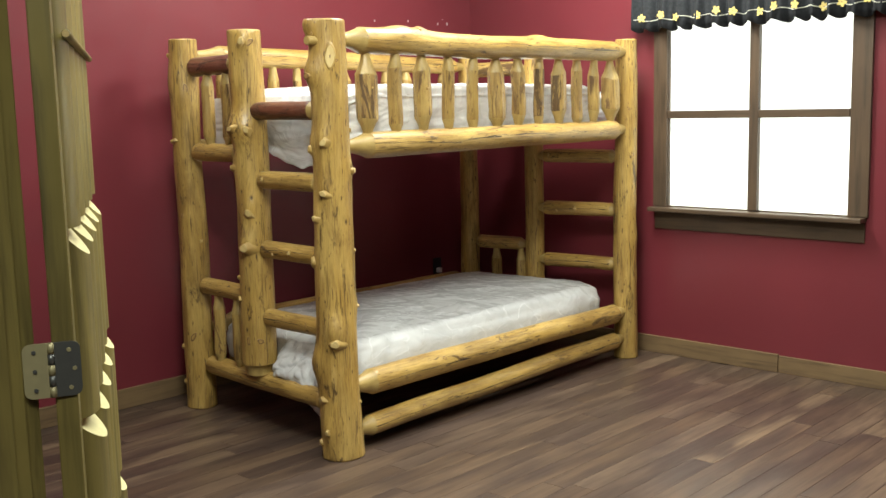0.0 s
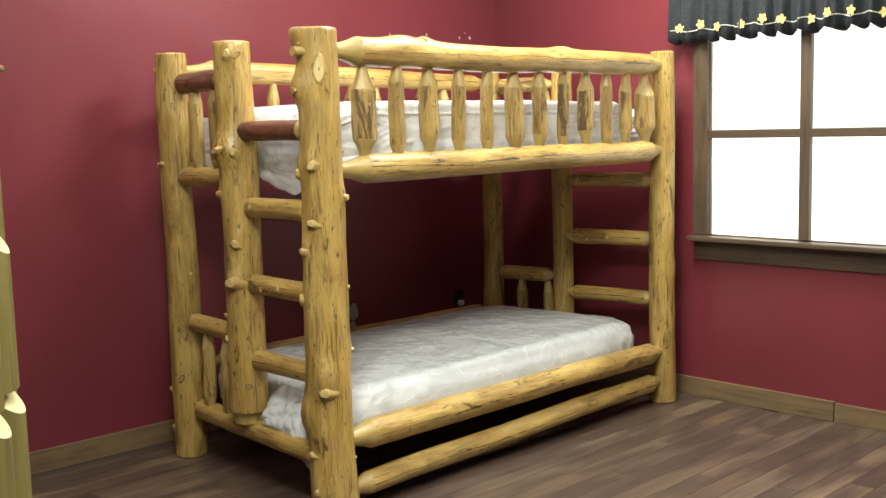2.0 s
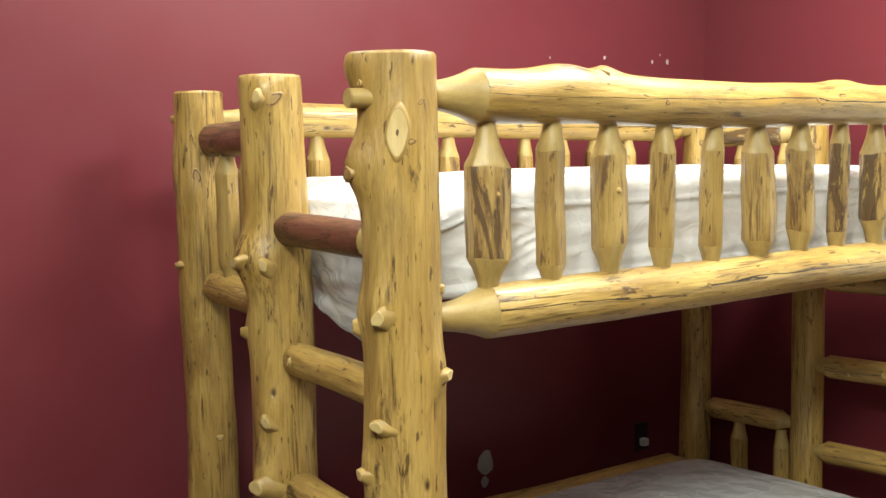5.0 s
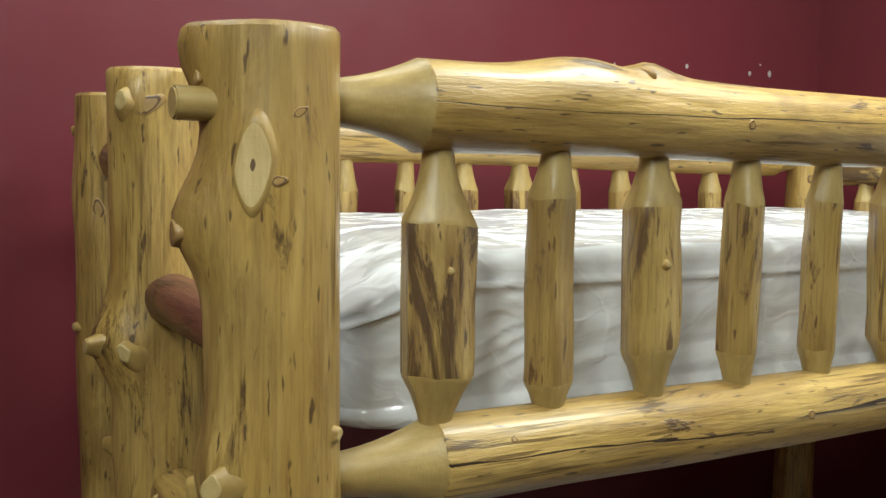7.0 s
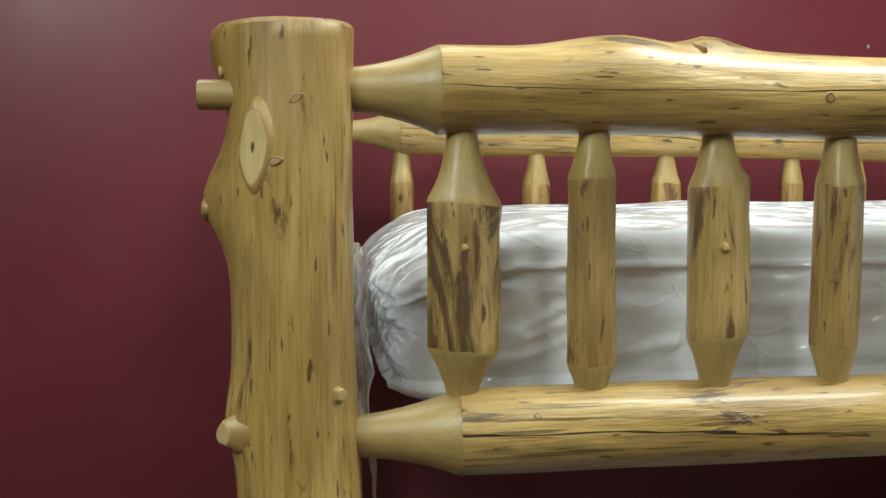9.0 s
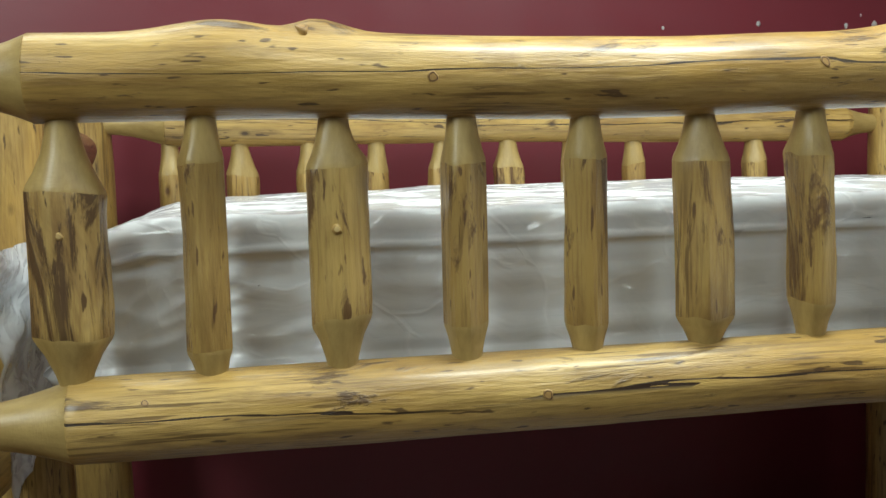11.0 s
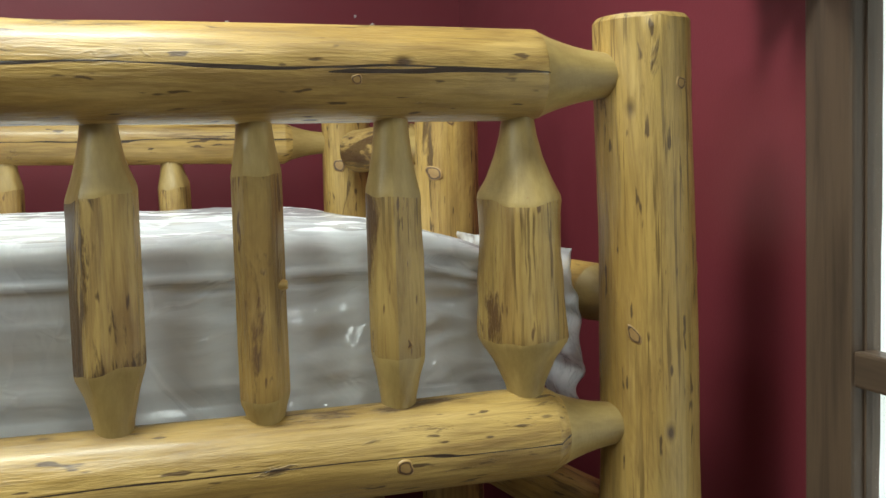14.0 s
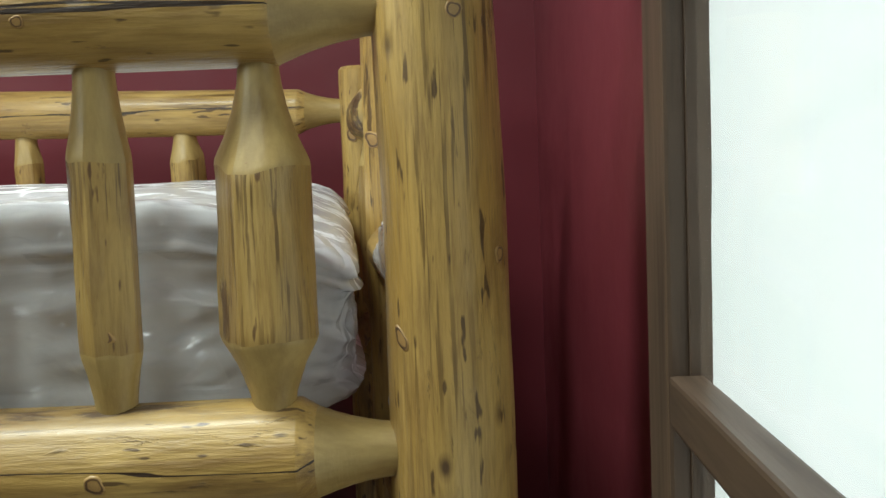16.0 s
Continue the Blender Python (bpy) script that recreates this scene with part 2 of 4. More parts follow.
def plastic_material(name, loose, calm=1.0, pale=1.0):
    """White mattress ticking under clear crumpled film; loose: the film alone; pale: below 1 dims the white as painted
    shade.
    """
    m, nt, bsdf = material(name)
    g = Graph(nt)
    v = g.coords((1, 1, 1), 5.0)
    warp = g.node("ShaderNodeTexNoise", Vector=v, Scale=5.0, Detail=2.0)
    moved = g.node("ShaderNodeMix")
    moved.data_type = "RGBA"
    moved.inputs["Factor"].default_value = 0.16
    g.put(moved.inputs["A"], g.coords((1, 0.8, 1.3), 5.0))
    g.put(moved.inputs["B"], warp.outputs["Color"])
    w = moved.outputs["Result"]
    h = 0.0
    for scale, amount in ((5.0, 1.0), (12.0, 0.35), (26.0, 0.10)):
        cell = g.node("ShaderNodeTexVoronoi", Vector=w, Scale=scale)
        h = g.math("ADD", h, g.math("MULTIPLY", cell.outputs["Distance"], amount))
    fold = g.noise(w, 7.0, 3.0, 0.5, 1.5)
    h = g.math("ADD", h, fold)
    long = g.node("ShaderNodeMapping", Vector=w, Scale=(5.0, 3.6, 19.0), Rotation=(0.22, 0.0, 0.0))
    wave = g.math("MULTIPLY", g.noise(long.outputs[0], 1.0, 2.0, 0.5, 0.5), g.ramp(g.noise(v, 4.5, 2.0), [(0.42, (0.15,)), (0.55, (1,))]))
    patchy = g.ramp(g.noise(v, 3.0, 2.0), [(0.40, (0.15,)), (0.62, (1,))])
    h = g.math("MULTIPLY", h, patchy)
    tone = g.noise(v, 5.0, 2.0)
    line = g.node("ShaderNodeTexVoronoi", Vector=w, Scale=9.0)
    line.feature = "DISTANCE_TO_EDGE"
    crease = g.math("MULTIPLY", g.ramp(line.outputs["Distance"], [(0.0, (0.9,)), (0.045, (0,))]), g.ramp(fold, [(0.42, (0,)), (0.62, (1,))]))
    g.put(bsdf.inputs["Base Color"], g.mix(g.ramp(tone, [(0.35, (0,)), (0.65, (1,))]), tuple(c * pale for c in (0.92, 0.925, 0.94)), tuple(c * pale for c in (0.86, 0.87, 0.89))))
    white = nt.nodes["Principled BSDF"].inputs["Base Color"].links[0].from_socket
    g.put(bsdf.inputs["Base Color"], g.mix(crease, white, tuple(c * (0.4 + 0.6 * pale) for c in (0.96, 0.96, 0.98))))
    h = g.math("ADD", h, g.math("MULTIPLY", crease, 0.25))
    bsdf.inputs["Roughness"].default_value = 0.5
    bsdf.inputs["Coat Weight"].default_value = calm
    bsdf.inputs["Coat Roughness"].default_value = 0.13
    bsdf.inputs["Coat IOR"].default_value = 1.62
    if loose:
        bsdf.inputs["Alpha"].default_value = 0.55
        bsdf.inputs["Roughness"].default_value = 0.3
    g.put(bsdf.inputs["Coat Normal"], g.bump(wave, 1.0, 0.14 * calm, g.bump(h, 1.0, 0.014 * calm)))
    g.put(bsdf.inputs["Normal"], g.bump(wave, 0.1, 0.015, g.bump(h, 0.28, 0.016)))
    return m


FILM = plastic_material("film_over_ticking", False)
# same film, less glossy, its white dimmed for weaker light on the lower bunk
SHADEDFILM = plastic_material("film_shaded_lower", False, 0.6, 0.64)
LOOSEFILM = plastic_material("loose_film", True)


def plain(name, colour, rough=0.5, metal=0.0, vary=0.12, scale=30.0):
    m, nt, bsdf = material(name)
    g = Graph(nt)
    n = g.noise(g.coords((1, 1, 1), 3.0), scale, 4.0)
    g.put(bsdf.inputs["Base Color"], g.mix(g.ramp(n, [(0.3, (0,)), (0.7, (1,))]), colour, tuple(c * (1 - vary) for c in colour)))
    g.put(bsdf.inputs["Roughness"], g.ramp(n, [(0.3, (max(0.02, rough - 0.06),)), (0.7, (rough + 0.06,))]))
    bsdf.inputs["Metallic"].default_value = metal
    return m


CLOTH = plain("dark_cloth", (0.018, 0.020, 0.026), 0.85, 0.0, 0.4, 60.0)
THREAD = plain("yellow_thread", (0.62, 0.48, 0.16), 0.7)
PALETHREAD = plain("pale_thread", (0.62, 0.60, 0.52), 0.7)
NICKEL = plain("satin_nickel", (0.44, 0.39, 0.22), 0.5, 0.35)
STEEL = plain("dark_steel", (0.16, 0.165, 0.16), 0.38, 0.6)
BLACKPLASTIC = plain("black_plastic", (0.02, 0.02, 0.022), 0.35)
WHITEPLASTIC = plain("white_plastic", (0.75, 0.74, 0.72), 0.35)
FILLER = plain("white_filler", (0.80, 0.78, 0.76), 0.6, 0.0, 0.2, 90.0)
IRON = plain("black_iron", (0.03, 0.03, 0.03), 0.5, 0.6)


def glow_material():
    m, nt, bsdf = material("bright_blind")
    g = Graph(nt)
    folds = g.noise(g.coords((0.5, 1, 3.2)), 3.5, 2.0, 0.5, 0.6)
    col = g.ramp(folds, [(0.30, (0.96, 1.0, 0.91)), (0.55, (1.0, 1.0, 0.93)), (0.75, (0.86, 0.91, 0.84))])
    g.put(bsdf.inputs["Base Color"], (0.1, 0.1, 0.1, 1))
    bsdf.inputs["Roughness"].default_value = 0.9
    g.put(bsdf.inputs["Emission Color"], col)
    bsdf.inputs["Emission Strength"].default_value = 0.86
    return m


GLOW = glow_material()


def glass_material():
    m, nt, bsdf = material("window_glass")
    bsdf.inputs["Base Color"].default_value = (0.97, 1.0, 0.99, 1)
    bsdf.inputs["Roughness"].default_value = 0.03
    bsdf.inputs["Transmission Weight"].default_value = 1.0
    bsdf.inputs["IOR"].default_value = 1.1
    return m


GLASS = glass_material()

# ---- mesh helpers ----


def smooth(me, flag=True):
    me.polygons.foreach_set("use_smooth", [flag] * len(me.polygons))


def part(name, bm, mats, parent=None, label="", m=None, soft=False):
    """Links a bmesh as one mesh object, under a thing or a part if one is given. m: its pose in the world."""
    me = bpy.data.meshes.new(name)
    bm.to_mesh(me)
    bm.free()
    for mat in mats if isinstance(mats, (list, tuple)) else [mats]:
        me.materials.append(mat)
    if soft:
        smooth(me)
    ob = new(name, me)
    ob.matrix_world = m if m is not None else Matrix.Identity(4)
    if parent is not None:
        put_under(ob, parent)
    if label:
        ob["label"] = label
    return ob


def put_under(ob, parent):
    up = Matrix.Identity(4)
    p = parent
    while p is not None:
        up = p.matrix_basis @ up
        p = p.parent
    ob.parent = parent
    ob.matrix_basis = up.inverted() @ ob.matrix_basis


def box(bm, x0, x1, y0, y1, z0, z1, bevel=0.0, mat=0):
    vs = [bm.verts.new((x, y, z)) for x in (x0, x1) for y in (y0, y1) for z in (z0, z1)]
    fs = [bm.faces.new([vs[i] for i in q]) for q in ((0, 1, 3, 2), (4, 6, 7, 5), (0, 4, 5, 1), (2, 3, 7, 6), (0, 2, 6, 4), (1, 5, 7, 3))]
    for f in fs:
        f.material_index = mat
    if bevel:
        es = list({e for f in fs for e in f.edges})
        bmesh.ops.bevel(bm, geom=es, offset=bevel, segments=2, affect="EDGES", profile=0.6)
    return bm


def axis_pose(p0, p1):
    """Local z runs from p0 to p1. Local x is up for lying logs, world x for standing ones."""
    p0, p1 = Vector(p0), Vector(p1)
    d = (p1 - p0).normalized()
    x = Vector((1, 0, 0)) if abs(d.z) > 0.7 else Vector((0, 0, 1))
    x = (x - d * x.dot(d)).normalized()
    y = d.cross(x)
    return Matrix(((x.x, y.x, d.x, p0.x), (x.y, y.y, d.y, p0.y), (x.z, y.z, d.z, p0.z), (0, 0, 0, 1)))


def tube(bm, rings, seg, mats, caps=(2, 2)):
    """rings: lists of points. mats: material index of each band."""
    rows = [[bm.verts.new(p) for p in r] for r in rings]
    for i in range(len(rows) - 1):
        a, b = rows[i], rows[i + 1]
        for j in range(seg):
            k = (j + 1) % seg
            f = bm.faces.new((a[j], a[k], b[k], b[j]))
            f.material_index = mats[i]
            f.smooth = True
    for row, flip, cap in ((rows[0], True, caps[0]), (rows[-1], False, caps[1])):
        f = bm.faces.new(row[::-1] if flip else row)
        f.material_index = cap


SURFACE = {}


def log(name, p0, p1, r0, r1, parent, mat=None, cone=(0.0, 0.0), tenon=0.026, seed=0, wobble=0.05, bend=0.008, bumps=(), label="", seg=26, step=0.022, chamfer=0.006):
    """A peeled log from p0 to p1. cone: length of the whittled taper at either end (0: sawn flat).
    bumps: (degrees round, metres along, height, half width) of knots and swellings."""
    mat = mat or LOG
    p0, p1 = Vector(p0), Vector(p1)
    length = (p1 - p0).length
    n = max(8, int(length / step))
    zs = [length * i / n for i in range(n + 1)]
    for c, side in ((cone[0], 0), (cone[1], 1)):
        if c:
            extra = [c * k / 7 for k in range(8)] + [c + 0.002]
            zs = [z for z in zs if (z > c + 0.01 if side == 0 else z < length - c - 0.01)] + [e if side == 0 else length - e for e in extra]
    if not cone[0]:
        zs += [chamfer, chamfer * 0.4]
    if not cone[1]:
        zs += [length - chamfer, length - chamfer * 0.4]
    zs = sorted(set(round(z, 5) for z in zs))
    off = Vector((seed * 7.31, seed * 3.17, seed * 1.7))
    def surface(deg_at, z):
        """The place on the bare log at that angle and distance along it."""
        u, a = z / length, radians(deg_at)
        ca, sa = math.cos(a), math.sin(a)
        base = r0 + (r1 - r0) * u
        fade = math.sin(math.pi * min(1, max(0, u))) if cone[0] or cone[1] else 1.0
        w = noise.noise(off + Vector((ca * 1.1, sa * 1.1, z * 2.2))) * 1.0 + noise.noise(off + Vector((ca * 2.6, sa * 2.6, z * 7.0))) * 0.45
        r = base * (1 + wobble * w)
        for deg, bz, h, wd in bumps:
            da = (a - radians(deg) + math.pi) % (2 * math.pi) - math.pi
            q = (da * base / wd) ** 2 + ((z - bz) / (wd * 1.35)) ** 2
            if q < 9:
                r += h * math.exp(-q)
        return (noise.noise(off + Vector((z * 1.3, 0, 0))) * bend * fade + r * ca, noise.noise(off + Vector((0, z * 1.3, 5))) * bend * fade + r * sa, z)

    rings, mats = [], []
    for z in zs:
        u = z / length
        base = r0 + (r1 - r0) * u
        k = 1.0
        cut = False
        for c, d in ((cone[0], z), (cone[1], length - z)):
            if c and d <= c:
                k = min(k, max(0.0, d / c) ** 2.1)
                cut = True
        fade = math.sin(math.pi * min(1, max(0, u))) if cone[0] or cone[1] else 1.0
        bx = (noise.noise(off + Vector((z * 1.3, 0, 0)))) * bend * fade
        by = (noise.noise(off + Vector((0, z * 1.3, 5)))) * bend * fade
        ring = []
        for j in range(seg):
            a = 2 * math.pi * j / seg
            ca, sa = math.cos(a), math.sin(a)
            w = noise.noise(off + Vector((ca * 1.1, sa * 1.1, z * 2.2))) * 1.0 + noise.noise(off + Vector((ca * 2.6, sa * 2.6, z * 7.0))) * 0.45
            r = base * (1 + wobble * w)
            if not cut:
                for deg, bz, h, wd in bumps:
                    da = (a - radians(deg) + math.pi) % (2 * math.pi) - math.pi
                    q = (da * base / wd) ** 2 + ((z - bz) / (wd * 1.35)) ** 2
                    if q < 9:
                        r += h * math.exp(-q)
            else:
                ro = base * (1 + wobble * 0.35 * w)
                r = tenon + (max(ro, tenon) * 0.97 - tenon) * k
            if not cone[0] and z < chamfer:
                r -= (chamfer - z) * 0.8
            if not cone[1] and z > length - chamfer:
                r -= (z - length + chamfer) * 0.8
            ring.append((bx + r * ca, by + r * sa, z))
        rings.append(ring)
        mats.append(1 if cut else 0)
    bands = [1 if mats[i] and mats[i + 1] else 0 for i in range(len(zs) - 1)]
    bm = bmesh.new()
    tube(bm, rings, seg, bands)
    ob = part(name, bm, [mat, CUT, ENDGRAIN], parent, label, axis_pose(p0, p1))
    ob.data.set_sharp_from_angle(angle=radians(38))
    SURFACE[ob.name] = surface
    return ob


def knot_mesh(seed, flat):
    """A trimmed branch stub that stands along local x, or a flush dark knot."""
    rnd = random.Random(seed)
    bm = bmesh.new()
    prof = [(-0.034, 2.3), (-0.017, 1.95), (-0.006, 1.55), (0.0015, 1.22), (0.0060, 1.03), (0.0095, 0.92), (0.0105, 0.74), (0.0096, 0.40)]
    if flat:
        prof = [(-0.012, 1.25), (0.0000, 1.12), (0.0012, 0.95), (0.0005, 0.70), (0.0014, 0.35)]
    ph, tilt = rnd.random() * 6, 0.35 * (rnd.random() - 0.5)
    rings = []
    for x, k in prof:
        ring = []
        for a in (2 * math.pi * j / 16 for j in range(16)):
            u = 0.0125 * k * math.cos(a) * (1 + 0.16 * math.sin(3 * a + ph) + 0.08 * math.sin(5 * a))
            v = 0.0150 * k * math.sin(a) * (1 + 0.14 * math.cos(2 * a + ph)) - (0.006 * (k - 0.9) if not flat and k > 0.9 else 0)
            ring.append((x + (tilt * v if x > 0.003 else 0), u, v))
        rings.append(ring)
    n = len(prof) - 1
    tube(bm, rings, 16, [0] * (n - 2) + [1, 1] if not flat else [1, 1, 2, 1], (0, 1))
    me = bpy.data.meshes.new("knot")
    bm.to_mesh(me)
    bm.free()
    for mat in (KNOTWOOD, ENDGRAIN, KNOTDARK) if not flat else (KNOTWOOD, KNOTRING, KNOTDARK):
        me.materials.append(mat)
    return me


def almond_mesh():
    """A long sawn scar, pointed above and below, with a raised rim."""
    bm = bmesh.new()
    n = 28
    rings = []
    for x, k in ((-0.022, 1.30), (-0.006, 1.12), (0.0022, 0.96), (0.0030, 0.84), (0.0018, 0.66), (0.0012, 0.13)):
        ring = []
        for j in range(n):
            a = 2 * math.pi * j / n
            c, s = math.cos(a), math.sin(a)
            ring.append((x - 0.004 * (abs(c) * k) ** 2, 0.029 * k * c * (1 - 0.30 * abs(s)), 0.047 * k * math.copysign(abs(s) ** 0.9, s) + 0.006 * c * k))
        rings.append(ring)
    tube(bm, rings, n, [0, 0, 0, 1, 1], (0, 2))
    me = bpy.data.meshes.new("knot")
    bm.to_mesh(me)
    bm.free()
    me.materials.append(KNOTWOOD)
    me.materials.append(ENDGRAIN)
    me.materials.append(KNOTDARK)
    return me


KNOTS = [knot_mesh(3, False), knot_mesh(8, False), knot_mesh(5, True), almond_mesh()]


def knot(post, deg, along, radius, size=1.0, kind=0):
    ob = new("knot", KNOTS[kind])
    size *= 0.82 if kind < 2 else 1.0
    a = radians(deg)
    ob.parent = post
    spin = 1.3 * math.sin(deg * 3.7 + along * 41.0) if kind < 3 else 0.0
    k = 1.0 + 0.22 * math.sin(deg + along * 23.0)
    ob.matrix_basis = Matrix.Translation(SURFACE[post.name](deg, along) if post.name in SURFACE else (radius * math.cos(a), radius * math.sin(a), along)) @ Matrix.Rotation(a, 4, "Z") @ Matrix.Rotation(spin, 4, "X") @ Matrix.Diagonal((size, size * k, size / k, 1))
    return ob


def spindle(p0, p1, r, parent, seed, mat=None, low=0.20, high=0.24, tenon=0.019, label="", name="spindle", sides=30, lean=0.0):
    """A whittled spindle: tenon, cone, faceted body, cone, tenon."""
    rnd = random.Random(seed)
    p0, p1 = Vector(p0), Vector(p1)
    length = (p1 - p0).length
    a0, a1 = length * low, length * (1 - high)
    zs = [0, 0.012, a0 * 0.35, a0 * 0.7, a0 - 0.003, a0 + 0.003]
    zs += [a0 + (a1 - a0) * k / 10 for k in range(1, 10)] + [a1 - 0.003, a1 + 0.003]
    zs += [a1 + (length - a1) * k for k in (0.25, 0.5, 0.75, 0.93)] + [length]
    flats = [(rnd.random() * 6.28, 0.82 + 0.16 * rnd.random()) for _ in range(7)]
    skew, turn = 0.04 + 0.14 * rnd.random(), rnd.random() * 6.28
    off = Vector((seed * 2.3, seed * 5.1, seed * 0.7))
    rings, cut = [], []
    for z in zs:
        body = a0 < z < a1
        if z <= a0:
            k = (z / a0) ** 1.8
        elif z >= a1:
            k = max(0.0, (length - z) / (length - a1)) ** 1.8
        else:
            k = 1.0
        bx = noise.noise(off + Vector((z * 6, 0, 0))) * 0.006 + lean * (z / length - 0.5)
        ring = []
        for j in range(sides):
            a = 2 * math.pi * j / sides
            rr = r * (1.03 + 0.13 * noise.noise(off + Vector((math.cos(a) * 1.3, math.sin(a) * 1.3, z * 9))) + 0.05 * noise.noise(off + Vector((math.cos(a) * 3, math.sin(a) * 3, z * 26))))
            for fa, fd in flats:
                c = math.cos(a - fa)
                if c > 0.3:
                    rr = min(rr, r * fd / c)
            rr = tenon + (max(rr, tenon) - tenon) * k
            jag = r * (skew * math.cos(a - turn) + 0.14 * noise.noise(off + Vector((math.cos(a) * 1.6, math.sin(a) * 1.6, 3 if z < length / 2 else 9))))
            near = max(0.0, 1 - min(abs(z - a0), abs(z - a1)) / (0.5 * a0))
            ring.append((bx + rr * math.cos(a), rr * math.sin(a), z + jag * near))
        rings.append(ring)
        cut.append(not body)
    bands = [1 if cut[i] or cut[i + 1] else 0 for i in range(len(zs) - 1)]
    bm = bmesh.new()
    tube(bm, rings, sides, bands)
    ob = part(name, bm, [mat or SPINDLE, CUT, ENDGRAIN], parent, label, axis_pose(p0, p1))
    ob.data.set_sharp_from_angle(angle=radians(26))
    return ob


def empty(name, x, y, z, label, category, group="", kind=""):
    ob = new(name)
    ob.location = (x, y, z)
    ob.matrix_basis = Matrix.Translation((x, y, z))
    return tagged(ob, label, category, group, kind)


# ---- large structure ----
WALL_Y = 4.86
BACK0, BACK1 = -4.070, -4.170  # back wall's face at the corner and at y = -0.7
CEIL = 3.0


def back_x(y):
    return BACK0 + (BACK1 - BACK0) * (WALL_Y - y) / (WALL_Y + 0.7)


def slab(name, pts, z0, z1, mat, label="", category=""):
    """An upright prism over a plan outline."""
    bm = bmesh.new()
    lo = [bm.verts.new((x, y, z0)) for x, y in pts]
    hi = [bm.verts.new((x, y, z1)) for x, y in pts]
    bm.faces.new(lo[::-1])
    bm.faces.new(hi)
    for i in range(len(pts)):
        k = (i + 1) % len(pts)
        bm.faces.new((lo[i], lo[k], hi[k], hi[i]))
    bmesh.ops.recalc_face_normals(bm, faces=bm.faces)
    return tagged(part(name, bm, mat), label, category, "", "structure")


floor = slab("floor", [(-5, -5), (5, -5), (5, 5.1), (-5, 5.1)], -0.12, -0.004, FLOOR, "dark brown laminate plank floor", "floor")
# unseen ceiling, added to close the room
slab("ceiling", [(-5, -5), (5, -5), (5, 5.1), (-5, 5.1)], CEIL, CEIL + 0.1, DIMPAINT, "plain unseen ceiling, kept dim to limit bounced light", "ceiling")
slab("wall_west", [(back_x(WALL_Y), WALL_Y), (back_x(-5), -5), (back_x(-5) - 0.15, -5), (back_x(WALL_Y) - 0.15, WALL_Y)], -0.004, CEIL, RED, "dark red painted wall behind the bed", "wall")
# unseen walls, added to close the room
slab("wall_east", [(4.85, -5), (5, -5), (5, 5.1), (4.85, 5.1)], -0.004, CEIL, NEUTRAL, "plain unseen wall, kept dim to limit bounced light", "wall")
slab("wall_south", [(-5, -5.1), (5, -5.1), (5, -5), (-5, -5)], -0.004, CEIL, NEUTRAL, "plain unseen wall, kept dim to limit bounced light", "wall")

# window wall, with the opening cut through
WX0, WX1, WZ0, WZ1 = -2.608, -1.585, 0.852, 2.03
bm = bmesh.new()
box(bm, -4.4, WX0, WALL_Y, 5.1, -0.004, CEIL)
box(bm, WX1, 5, WALL_Y, 5.1, -0.004, CEIL)
box(bm, WX0, WX1, WALL_Y, 5.1, -0.004, WZ0)
box(bm, WX0, WX1, WALL_Y, 5.1, WZ1, CEIL)
tagged(part("wall_north", bm, RED), "dark red painted wall with a window", "wall", "", "structure")

# baseboards
bm = bmesh.new()
box(bm, -4.06, -1.93, WALL_Y - 0.020, WALL_Y - 0.001, 0.0, 0.098, 0.003)
tagged(part("baseboard", bm, BASEX), "brown stained wooden baseboard under the window", "baseboard", "", "structure")
bm = bmesh.new()
box(bm, -1.928, 4.8, WALL_Y - 0.014, WALL_Y - 0.001, 0.0, 0.092, 0.003)
tagged(part("baseboard", bm, BASEX), "brown stained wooden baseboard, thinner length", "baseboard", "", "structure")
ang = math.degrees(math.atan2(back_x(WALL_Y) - back_x(-5), WALL_Y + 5))
bm = bmesh.new()
box(bm, 0.001, 0.018, -9.4, -0.03, 0.0, 0.098, 0.003)
tagged(part("baseboard", bm, BASEY, m=pose(BACK0, WALL_Y, 0, 0, 0, -ang)), "brown stained wooden baseboard along the red wall", "baseboard", "", "structure")


